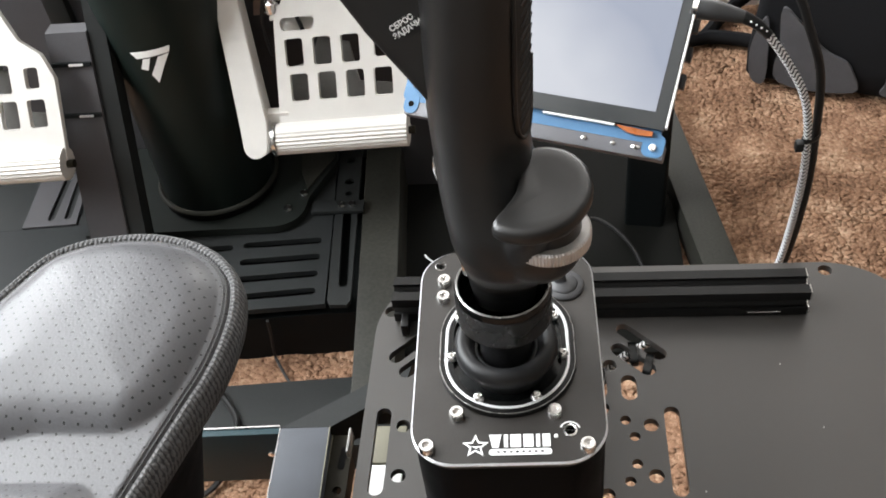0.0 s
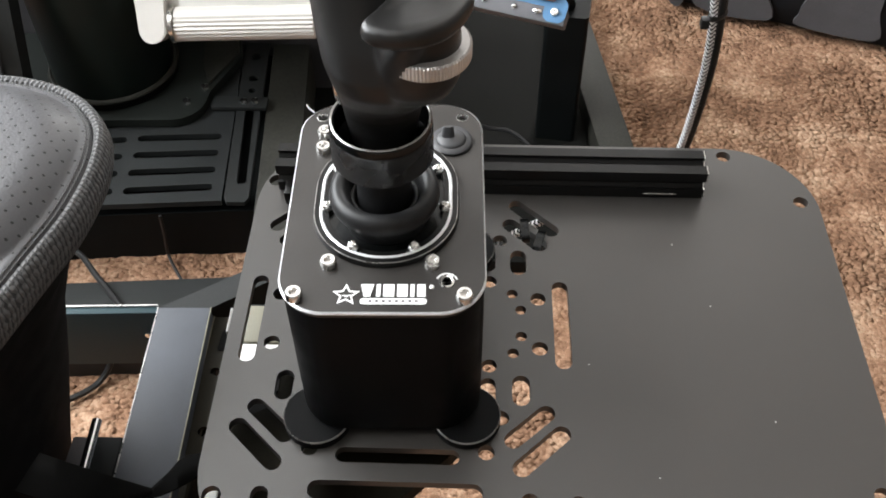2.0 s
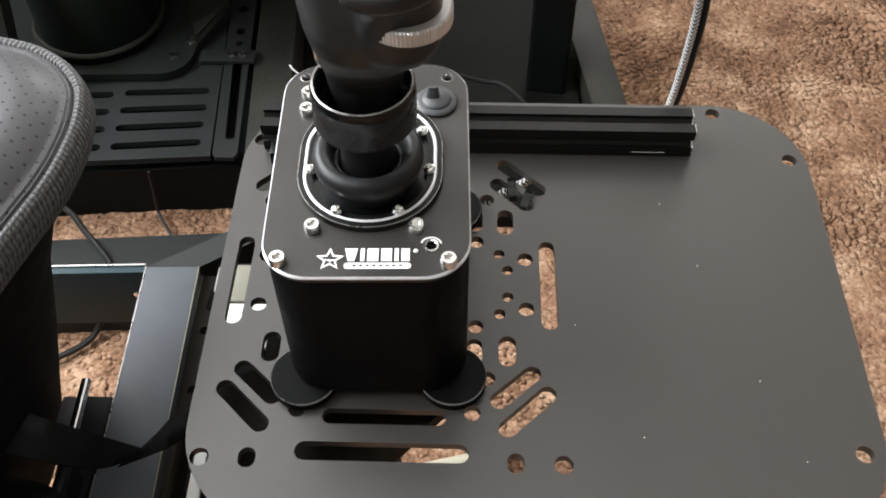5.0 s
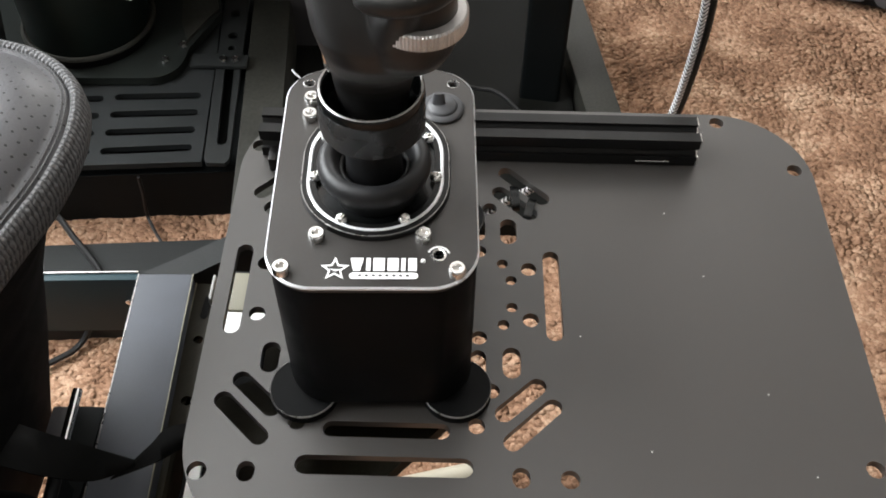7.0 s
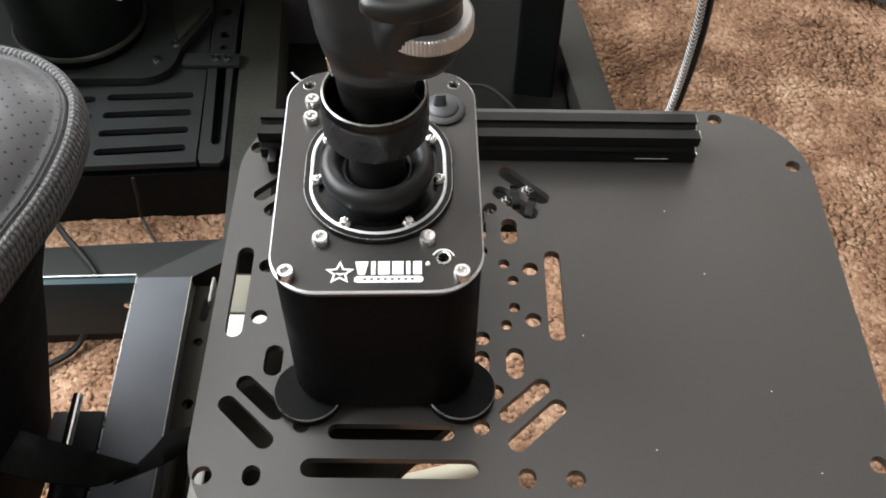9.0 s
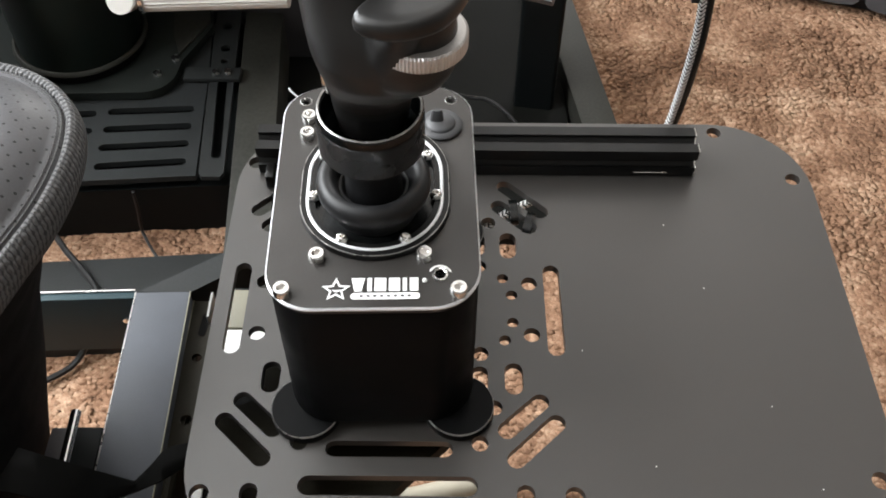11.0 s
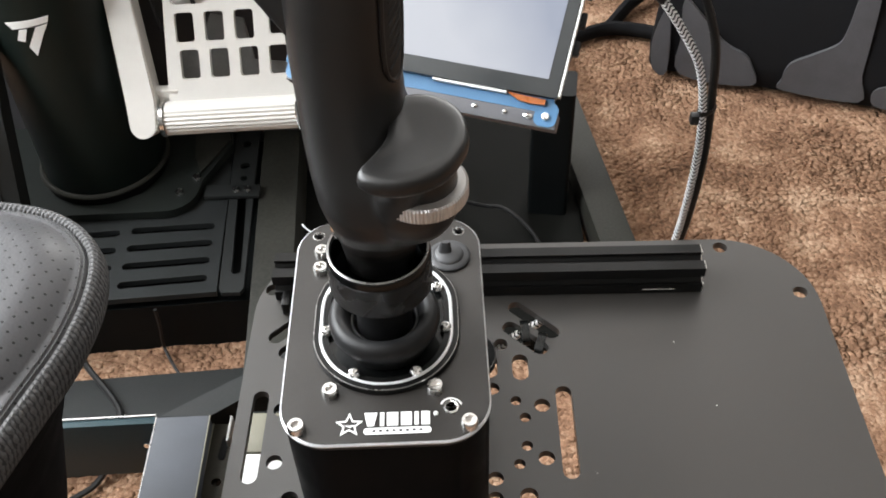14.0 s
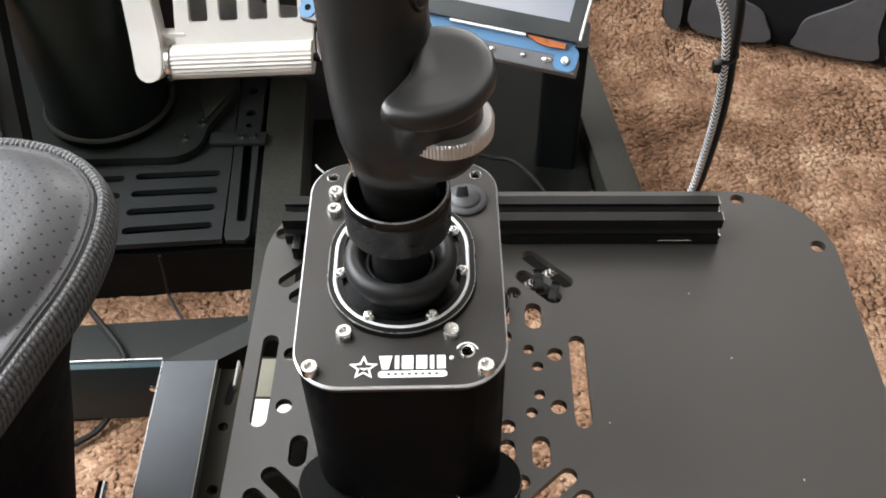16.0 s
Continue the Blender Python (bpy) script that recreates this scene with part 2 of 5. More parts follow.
STRIP = material("olive_grey_plastic", (0.17, 0.16, 0.115), 0.5, 0, 0.1, 30, 900, 0.03)
RUST = material("tan_brown_metal", (0.17, 0.105, 0.075), 0.5, 0.2, 0.3, 40, 900, 0.05)
CREAM = material("cream_plastic", (0.42, 0.385, 0.30), 0.5, 0, 0.08, 30, 900, 0.03)
BLUE = material("blue_circuit_board", (0.055, 0.155, 0.29), 0.4, 0, 0.1, 80, 900, 0.03)
ORANGE = material("orange_flex_film", (0.30, 0.078, 0.010), 0.3, 0, 0.15, 150, 900, 0.02)
BEZEL = material("dark_screen_border", (0.048, 0.051, 0.052), 0.15, 0, 0.05, 60, 900, 0.0)
PRINTED = material("grey_printed_bracket", (0.11, 0.11, 0.12), 0.45, 0, 0.12, 60, 1600, 0.1)
PLUG = material("dark_grey_plug_plastic", (0.017, 0.017, 0.0175), 0.5, 0, 0.12, 60, 1600, 0.05)
CABLE = material("black_cable_sheath", (0.010, 0.010, 0.010), 0.42, 0, 0.15, 60, 900, 0.03, spec=0.3)
BAGB = material("black_bag_cloth", (0.008, 0.008, 0.009), 0.85, 0, 0.3, 30, 900, 0.4, spec=0.15)
BAGG = material("grey_bag_cloth", (0.078, 0.077, 0.082), 0.85, 0, 0.2, 30, 900, 0.4, spec=0.2)
WALL = material("taupe_wall_paint", (0.20, 0.193, 0.180), 0.8, 0, 0.05, 4, 200, 0.08)
CEILP = material("white_ceiling_paint", (0.72, 0.71, 0.69), 0.85, 0, 0.04, 4, 200, 0.08)
TRIM = material("white_window_paint", (0.75, 0.75, 0.73), 0.4, 0, 0.05, 10, 400, 0.04)

# perforations of the seat leather
nt, b = nodes_of(LEATHER)
co = nt.nodes.new("ShaderNodeTexCoord")
sep = nt.nodes.new("ShaderNodeSeparateXYZ")
turn = nt.nodes.new("ShaderNodeMapping")
turn.inputs["Rotation"].default_value = (0, 0, radians(3.5))
nt.links.new(co.outputs["Object"], turn.inputs["Vector"])
nt.links.new(turn.outputs[0], sep.inputs[0])
ACROSS, ALONG = 0.0074, 0.0088
near = []
for shift in (0.0, 0.5):
    gx = calc(nt, "MULTIPLY", calc(nt, "SUBTRACT", calc(nt, "FRACT", calc(nt, "ADD", calc(nt, "DIVIDE", sep.outputs[0], ACROSS), shift)), 0.5), ACROSS * 1000)
    gy = calc(nt, "MULTIPLY", calc(nt, "SUBTRACT", calc(nt, "FRACT", calc(nt, "ADD", calc(nt, "DIVIDE", sep.outputs[1], ALONG), shift)), 0.5), ALONG * 1000)
    near.append(calc(nt, "SQRT", calc(nt, "ADD", calc(nt, "MULTIPLY", gx, gx), calc(nt, "MULTIPLY", gy, gy))))
rad = calc(nt, "MINIMUM", near[0], near[1])
geo = nt.nodes.new("ShaderNodeNewGeometry")
sepn = nt.nodes.new("ShaderNodeSeparateXYZ")
nt.links.new(geo.outputs["Normal"], sepn.inputs[0])
flat_top = calc(nt, "GREATER_THAN", sepn.outputs[2], 0.30)
dot = calc(nt, "MULTIPLY", calc(nt, "LESS_THAN", rad, 0.66), flat_top)
tinted(LEATHER, dot, (0.006, 0.006, 0.006))
height(LEATHER, calc(nt, "SUBTRACT", 1.0, calc(nt, "MULTIPLY", calc(nt, "LESS_THAN", rad, 1.05), flat_top)), 0.6, 0.0007)

pebble = nt.nodes.new("ShaderNodeTexVoronoi")
pebble.inputs["Scale"].default_value = 620.0
nt.links.new(co.outputs["Object"], pebble.inputs["Vector"])
height(LEATHER, pebble.outputs["Distance"], 0.22, 0.0005)

# ribs of the knitted border
nt, b = nodes_of(KNIT)
uv = nt.nodes.new("ShaderNodeUVMap")
sep = nt.nodes.new("ShaderNodeSeparateXYZ")
nt.links.new(uv.outputs[0], sep.inputs[0])
fuzz = nt.nodes.new("ShaderNodeTexNoise")
fuzz.inputs["Scale"].default_value, fuzz.inputs["Detail"].default_value = 260.0, 3.0
coo = nt.nodes.new("ShaderNodeTexCoord")
nt.links.new(coo.outputs["Object"], fuzz.inputs["Vector"])
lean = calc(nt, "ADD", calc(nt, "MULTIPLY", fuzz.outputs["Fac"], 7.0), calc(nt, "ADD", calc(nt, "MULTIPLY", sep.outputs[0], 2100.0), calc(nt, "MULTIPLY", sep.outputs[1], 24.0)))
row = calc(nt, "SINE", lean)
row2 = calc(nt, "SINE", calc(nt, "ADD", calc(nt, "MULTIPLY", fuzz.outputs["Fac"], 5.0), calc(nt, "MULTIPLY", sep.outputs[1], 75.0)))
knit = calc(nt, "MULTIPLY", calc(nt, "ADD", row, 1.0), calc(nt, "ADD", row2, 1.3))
height(KNIT, knit, 0.45, 0.0008)
# Creases between the ribs get a darker tint, for the shade in them.
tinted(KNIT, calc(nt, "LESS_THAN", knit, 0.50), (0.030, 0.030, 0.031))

# knurling of the collar
KNURL = material("knurled_black_anodised", (0.009, 0.009, 0.0095), 0.27, 0.1, 0.15, 60, 2000, 0.03, spec=0.42)
nt, b = nodes_of(KNURL)
uv = nt.nodes.new("ShaderNodeUVMap")
sep = nt.nodes.new("ShaderNodeSeparateXYZ")
nt.links.new(uv.outputs[0], sep.inputs[0])
k1 = calc(nt, "SINE", calc(nt, "MULTIPLY", calc(nt, "ADD", calc(nt, "MULTIPLY", sep.outputs[0], 130.0), calc(nt, "MULTIPLY", sep.outputs[1], 9.0)), 6.2832))
k2 = calc(nt, "SINE", calc(nt, "MULTIPLY", calc(nt, "SUBTRACT", calc(nt, "MULTIPLY", sep.outputs[0], 130.0), calc(nt, "MULTIPLY", sep.outputs[1], 9.0)), 6.2832))
height(KNURL, calc(nt, "MINIMUM", k1, k2), 0.9, 0.0011)
# Crests tinted lighter: rubbed bright, and to carry their glint.
tinted(KNURL, calc(nt, "GREATER_THAN", calc(nt, "MINIMUM", k1, k2), 0.15), (0.030, 0.029, 0.028))

# black and white herringbone braid
BRAID = material("black_and_white_braid", (0.80, 0.80, 0.79), 0.6, 0, 0.08, 100, 1500, 0.05)
nt, b = nodes_of(BRAID)
uv = nt.nodes.new("ShaderNodeUVMap")
sep = nt.nodes.new("ShaderNodeSeparateXYZ")
nt.links.new(uv.outputs[0], sep.inputs[0])
zig = calc(nt, "ABSOLUTE", calc(nt, "SUBTRACT", calc(nt, "FRACT", calc(nt, "MULTIPLY", sep.outputs[1], 3.0)), 0.5))
wave = calc(nt, "FRACT", calc(nt, "ADD", calc(nt, "DIVIDE", sep.outputs[0], 0.0030), calc(nt, "MULTIPLY", zig, 1.6)))
dark = calc(nt, "LESS_THAN", wave, 0.46)
tinted(BRAID, dark, (0.012, 0.012, 0.012))
height(BRAID, wave, 0.3, 0.0005)

# lit panel of the small display, with reflections put into its uneven glow
SCREEN = bpy.data.materials.new("lit_display_panel")
SCREEN.use_nodes = True
nt, b = nodes_of(SCREEN)
co = nt.nodes.new("ShaderNodeTexCoord")
ns = nt.nodes.new("ShaderNodeTexNoise")
ns.inputs["Scale"].default_value, ns.inputs["Detail"].default_value = 11.0, 2.0
nt.links.new(co.outputs["Object"], ns.inputs["Vector"])
cr = nt.nodes.new("ShaderNodeValToRGB")
cr.color_ramp.elements[0].position, cr.color_ramp.elements[0].color = 0.32, (0.40, 0.45, 0.57, 1)
cr.color_ramp.elements[1].position, cr.color_ramp.elements[1].color = 0.68, (0.72, 0.75, 0.82, 1)
up = nt.nodes.new("ShaderNodeSeparateXYZ")
nt.links.new(co.outputs["Object"], up.inputs[0])
fade = calc(nt, "ADD", calc(nt, "MULTIPLY", calc(nt, "SUBTRACT", 0.145, up.outputs[2]), 9.0), calc(nt, "MULTIPLY", calc(nt, "SUBTRACT", 0.03, up.outputs[0]), 4.0))
nt.links.new(calc(nt, "ADD", calc(nt, "MULTIPLY", ns.outputs["Fac"], 0.6), calc(nt, "ADD", fade, 0.2)), cr.inputs[0])
b.inputs["Base Color"].default_value = (0.03, 0.03, 0.035, 1)
b.inputs["Roughness"].default_value = 0.12
nt.links.new(cr.outputs[0], b.inputs["Emission Color"])
b.inputs["Emission Strength"].default_value = 0.52

# shaggy carpet
CARPET = bpy.data.materials.new("brown_shag_carpet")
CARPET.use_nodes = True
nt, b = nodes_of(CARPET)
co = nt.nodes.new("ShaderNodeTexCoord")
fine = nt.nodes.new("ShaderNodeTexNoise")
fine.inputs["Scale"].default_value, fine.inputs["Detail"].default_value, fine.inputs["Roughness"].default_value, fine.inputs["Distortion"].default_value = 190.0, 5.0, 0.78, 0.6
patch = nt.nodes.new("ShaderNodeTexNoise")
patch.inputs["Scale"].default_value, patch.inputs["Detail"].default_value = 15.0, 6.0
nt.links.new(co.outputs["Object"], fine.inputs["Vector"])
nt.links.new(co.outputs["Object"], patch.inputs["Vector"])
island = nt.nodes.new("ShaderNodeNewGeometry")
tone = calc(nt, "ADD", calc(nt, "MULTIPLY", fine.outputs["Fac"], 0.40), calc(nt, "MULTIPLY", patch.outputs["Fac"], 0.50))
tone = calc(nt, "ADD", tone, calc(nt, "MULTIPLY", island.outputs["Random Per Island"], 0.10))
cr = nt.nodes.new("ShaderNodeValToRGB")
cr.color_ramp.elements[0].position, cr.color_ramp.elements[0].color = 0.36, (0.125, 0.068, 0.041, 1)
cr.color_ramp.elements[1].position, cr.color_ramp.elements[1].color = 0.66, (0.50, 0.342, 0.232, 1)
mid = cr.color_ramp.elements.new(0.5)
mid.color = (0.270, 0.154, 0.095, 1)
nt.links.new(tone, cr.inputs[0])
nt.links.new(cr.outputs[0], b.inputs["Base Color"])
b.inputs["Roughness"].default_value = 0.95
b.inputs["Specular IOR Level"].default_value = 0.15
bp = nt.nodes.new("ShaderNodeBump")
bp.inputs["Strength"].default_value, bp.inputs["Distance"].default_value = 0.25, 0.003
nt.links.new(fine.outputs["Fac"], bp.inputs["Height"])
nt.links.new(bp.outputs[0], b.inputs["Normal"])

# ---- the room ----
def value_noise(x, y, size, seed):
    rng = np.random.RandomState(seed)
    grid = rng.rand(257, 257)
    u, v = x / size, y / size
    i, j = np.floor(u).astype(int), np.floor(v).astype(int)
    a, c = u - i, v - j
    a, c = a * a * (3 - 2 * a), c * c * (3 - 2 * c)
    g = lambda p, q: grid[p % 257, q % 257]
    return (g(i, j) * (1 - a) + g(i + 1, j) * a) * (1 - c) + (g(i, j + 1) * (1 - a) + g(i + 1, j + 1) * a) * c


def carpet():
    """The backing, and on it one yarn tuft beside another wherever the carpet lies open."""
    xs = np.unique(np.concatenate([np.linspace(-1.7, -0.75, 10), np.arange(-0.75, 1.30, 0.010), np.linspace(1.30, 2.5, 12)]).round(4))
    ys = np.unique(np.concatenate([np.linspace(-2.1, -0.05, 14), np.arange(-0.05, 1.60, 0.010), np.linspace(1.60, 3.3, 14)]).round(4))
    X, Y = np.meshgrid(xs, ys, indexing="ij")
    Z = FLOOR - 0.0125 + 0.004 * value_noise(X, Y, 0.07, 8)
    verts = np.stack([X, Y, Z], -1).reshape(-1, 3)
    n, m = X.shape
    idx = np.arange(n * m).reshape(n, m)
    quads = np.stack([idx[:-1, :-1], idx[1:, :-1], idx[1:, 1:], idx[:-1, 1:]], -1).reshape(-1, 4)
    me = bpy.data.meshes.new("floor")
    me.from_pydata(verts.tolist(), [], quads.tolist())
    me.materials.append(CARPET)
    me.shade_smooth()
    floor = tagged(new("floor", me), "brown shaggy wall-to-wall carpet with trodden darker patches", "carpet", kind="structure")

    rng = np.random.RandomState(4)
    gx, gy = (g.ravel() for g in np.meshgrid(np.arange(-0.60, 1.28, TUFT), np.arange(-0.02, 1.58, TUFT), indexing="ij"))
    gx, gy = gx + rng.uniform(-0.5, 0.5, gx.size) * TUFT, gy + rng.uniform(-0.5, 0.5, gy.size) * TUFT
    covered = ((gx > -0.15) & (gx < 0.13) & (gy > 0.46) & (gy < 1.12)) | ((gx < -0.29) & (gy > 0.47)) | ((gx > 0.40) & (gy < 0.10)) | ((gx < -0.30) & (gy < 0.05))
    gx, gy = gx[~covered], gy[~covered]
    k = gx.size
    lie = 2 * np.pi * value_noise(gx + 5, gy + 5, 0.16, 21) + rng.normal(0, 0.9, k)
    lean = 0.0035 + 0.0055 * rng.rand(k) * value_noise(gx + 9, gy, 0.05, 23) * 2
    tall = 0.0082 + 0.0006 * rng.rand(k) + 0.0026 * value_noise(gx + 2, gy, 0.010, 27) + 0.003 * value_noise(gx, gy, 0.045, 24)
    girth = TUFT * rng.uniform(0.72, 1.12, k)
    foot = FLOOR - 0.0125 + 0.004 * value_noise(gx, gy, 0.07, 8) - 0.001
    turn = rng.uniform(0, 2 * np.pi, k)
    rings = []
    for up, out, wide in ((0.70, 0.0, 1.40), (0.87, 0.5, 1.22), (1.0, 1.0, 0.66)):
        for q in range(4):
            a = turn + q * np.pi / 2 + up * 0.9
            rings.append(np.stack([gx + np.cos(lie) * lean * out + np.cos(a) * girth * wide, gy + np.sin(lie) * lean * out + np.sin(a) * girth * wide, foot + tall * up], -1))
    co = np.stack(rings, 1).reshape(-1, 3)
    faces = [(4 * r + q, 4 * r + (q + 1) % 4, 4 * r + 4 + (q + 1) % 4, 4 * r + 4 + q) for r in range(2) for q in range(4)] + [(8, 9, 10, 11)]
    loops = (np.arange(k)[:, None, None] * 12 + np.array(faces)[None]).reshape(-1)
    pile = bpy.data.meshes.new("pile")
    pile.vertices.add(12 * k)
    pile.vertices.foreach_set("co", co.ravel())
    pile.loops.add(loops.size)
    pile.loops.foreach_set("vertex_index", loops)
    pile.polygons.add(loops.size // 4)
    pile.polygons.foreach_set("loop_start", np.arange(0, loops.size, 4))
    pile.update(calc_edges=True)
    pile.materials.append(CARPET)
    pile.shade_smooth()
    ob = new("pile", pile)
    ob.parent = floor
    return tagged(ob, "brown yarn tufts of the carpet", kind="stuff")


TUFT = 0.0047
carpet()


def wall(name, outline, holes, f, t=0.12):
    """A wall whose outline and openings are given in its own plane."""
    ob = part(name, prism([outline] + holes, 0, t, f=f), WALL)
    return tagged(ob, "plain painted room wall in dark taupe", "wall", kind="structure")


LOW = FLOOR - 0.05
rect = lambda a0, a1, b0, b1: [(a0, b0), (a1, b0), (a1, b1), (a0, b1)]
wall("wall_west", rect(-2.1, 3.3, LOW, CEIL), [rect(-0.50, 1.90, 0.52, 1.88)], lambda a, b, c: (-1.6 - c, a, b))
wall("wall_north", rect(-1.6, 2.5, LOW, CEIL), [rect(0.0, 1.5, 0.42, 1.58)], lambda a, b, c: (a, 3.2 + c, b))
wall("wall_east", rect(-2.1, 3.3, LOW, CEIL), [], lambda a, b, c: (2.4 + c, a, b))
wall("wall_south", rect(-1.6, 2.5, LOW, CEIL), [], lambda a, b, c: (a, -2.0 - c, b))
tagged(part("ceiling", box(-1.75, 2.55, -2.15, 3.35, CEIL, CEIL + 0.1), CEILP), "flat white painted ceiling", "ceiling", kind="structure")


def window(name, m, w, h):
    win = thing(name, m, "white framed window letting in daylight", "window")
    win["kind"] = "structure"
    ring = lambda a, b, t: [rect(-a, a, -b, b), rect(-a + t, a - t, -b + t, b - t)[::-1]]
    part("window_frame", prism(ring(w / 2, h / 2, 0.05), -0.03, 0.03, f=lambda a, b, c: (a, c, b)), TRIM, win)
    part("mullion", box(-0.02, 0.02, -0.02, 0.02, -h / 2 + 0.05, h / 2 - 0.05), TRIM, win)
    part("window_sill", box(-w / 2 - 0.05, w / 2 + 0.05, -0.16, -0.032, -h / 2 - 0.03, -h / 2 - 0.003, 0.006), TRIM, win)


window("window_1", pose(-1.66, 0.70, 1.20, 0, 0, 90), 2.4, 1.36)
window("window_2", pose(0.75, 3.26, 1.0), 1.5, 1.16)

# ---- mounting plate ----
def cap_screw(r, h):
    bm = lathe([(r, 0), (r, h * 0.8), (r * 0.86, h), (r * 0.55, h), (r * 0.52, h * 0.45), (0.0, h * 0.45)], 18)
    return finish(bm, "screw", STEEL)


def button_screw(r):
    bm = lathe([(r, 0), (r * 0.95, r * 0.35), (r * 0.7, r * 0.75), (r * 0.45, r * 0.85), (r * 0.42, r * 0.3), (0, r * 0.3)], 16)
    return finish(bm, "screw", STEEL)


MID = 0.0064


def plate_holes():
    """The drilled pattern: mirrored left to right, and mostly front to back as well."""
    holes = []
    for sx in (1, -1):
        holes.append(capsule(sx * 0.0848, -0.0187, sx * 0.0848, 0.0315, 0.0045))
        for sy in (-1, 1):
            y = lambda d: MID + sy * d
            holes.append(capsule(sx * 0.0817, y(0.0688), sx * 0.0614, y(0.0883), 0.0047))
            holes.append(capsule(sx * 0.0743, y(0.0571), sx * 0.0574, y(0.0728), 0.0047))
            holes.append(circle(sx * 0.0724, y(0.0168), 0.0044))
            holes.append(capsule(sx * 0.0618, y(0.0390), sx * 0.0618, y(0.0480), 0.0047))
            holes.append(circle(sx * 0.0881, y(0.1068), 0.0047))
            holes.append(circle(sx * 0.0513, y(0.0603), 0.0042, 16))
            if sx > 0:
                holes.append(circle(0.0580, y(0.0202), 0.0031, 16))
                holes.append(circle(0.0626, y(0.0090), 0.0031, 16))
                holes.append(circle(0.0451, y(0.0287), 0.0042, 16))
                holes.append(capsule(0.0445, y(0.0405), 0.0445, y(0.0480), 0.0042))
        holes.append(capsule(sx * 0.0650, -0.1012, sx * 0.0650, -0.0992, 0.0043))
    holes.append(circle(0.0439, -0.0737, 0.0042, 16))
    holes.append(circle(-0.0439, -0.0737, 0.0042, 16))
    holes.append(capsule(-0.0267, -0.0769, 0.0267, -0.0769, 0.0042))
    holes.append(capsule(-0.0375, -0.0959, 0.0375, -0.0959, 0.0050))
    for x, y in ((0.1939, 0.1421), (0.2347, 0.1029), (0.2336, -0.0913), (0.1939, -0.1293)):
        holes.append(circle(x, y, 0.0045))
    return holes


plate = thing("mounting_plate", pose(0.0739, MID, 0), "matte black steel mounting plate drilled with slots and holes", "mounting plate", local=False)
part("panel", prism([rrect(0.1712, 0.1430, 0.055, 14, 0.0739, MID)] + plate_holes(), -0.005, 0.0), POWDER, plate, "black powder-coated panel with rows of slots")
for x, y in ((0.098, -0.020), (0.168, 0.021), (0.190, -0.052), (0.152, 0.066), (0.205, -0.096), (0.128, -0.085)):
    part("dust_speck", lathe([(0.0004, 0.0), (0.0003, 0.0003)], 6), WHITE, plate, "pale dust speck", at=pose(x, y, 0.0001))

# bracket and slide under the plate
bracket = thing("plate_bracket", pose(-0.03, 0.0, -0.005), "dark steel bracket bolted under the mounting plate", "bracket", local=False)
part("bracket_plate", prism([[(-0.070, 0.135), (0.036, 0.135), (0.036, -0.052), (-0.004, -0.094), (-0.040, -0.118), (-0.072, -0.113), (-0.078, -0.092), (-0.092, -0.086), (-0.092, -0.045), (-0.070, -0.035)]], -0.034, -0.0240), BRONZE, bracket)
part("bracket_web", box(-0.066, -0.058, -0.10, 0.12, FLOOR + 0.03, -0.0342, 0.001), DARKST, bracket)
for x, y in ((-0.045, 0.075), (0.010, 0.075), (-0.045, -0.050), (0.010, -0.040)):
    part("bracket_bolt", lathe([(0.0040, -0.0239), (0.0040, -0.0052)], 14, x, y), DARKST, bracket)
part("bracket_foot", box(-0.10, -0.02, -0.10, 0.12, FLOOR - 0.005, FLOOR + 0.0298, 0.002), DARKST, bracket)
slide = thing("seat_slide", pose(-0.10, 0.0, -0.10), "dull olive-brown sliding rail beside the seat frame", "seat slide", local=False)
part("slide_wall", prism([rect(-0.14, 0.113, -0.19, -0.1455), circle(0.055, -0.150, 0.006, 12)[::-1], circle(0.020, -0.150, 0.006, 12)[::-1], circle(-0.06, -0.150, 0.006, 12)[::-1]], -0.1475, -0.1445, f=lambda a, b, c: (c, a, b)), BRONZE, slide)
part("slide_rod", box(-0.1362, -0.1343, 0.082, 0.1028, -0.128, -0.1195, 0.0006), ALU, slide, "short bright zinc lug")
part("rod_end", tube([(-0.1395, -0.030, -0.122), (-0.1390, -0.10, -0.122)], 0.0040, 10), BRONZE, slide, "dull brass rod")
part("slide_strip", prism([rect(-0.1535, -0.1372, -0.012, 0.1110), circle(-0.1440, 0.0630, 0.0035, 12)[::-1], circle(-0.1430, 0.0150, 0.0038, 12)[::-1]], -0.1450, -0.1420), BRONZE, slide, "dull bronze strip with holes")
# Slot is not cut: a black capsule on the strip gives its dark inside.
part("strip_slot", prism([capsule(-0.1437, 0.0830, -0.1425, 0.0975, 0.0026, 6)[::-1]], -0.1419, -0.1415), HOLE, slide, "black slot")
part("slide_lip", tube([(-0.1537, 0.1110, -0.1415), (-0.1537, -0.012, -0.1415)], 0.0005, 6), STRIP, slide, "thin olive lip")
part("slide_cover", box(-0.122, -0.090, 0.028, 0.0625, -0.110, -0.106, 0.001), TRIM, slide, "white glossy cover strip")
part("slide_tab", box(-0.1225, -0.1150, -0.078, -0.030, -0.1098, -0.1065, 0.001), TRIM, slide, "white plastic tab")
part("slide_web", box(-0.1260, -0.0895, -0.085, 0.0275, -0.1145, -0.1102, 0.001), HOLE, slide)
part("slide_label", box(-0.122, -0.090, 0.0645, 0.0955, -0.110, -0.1065, 0.001), STRIP, slide, "olive-grey plastic strip")
part("slide_leg", box(-0.120, -0.092, 0.03, 0.10, FLOOR - 0.005, -0.1102, 0.002), DARKST, slide)

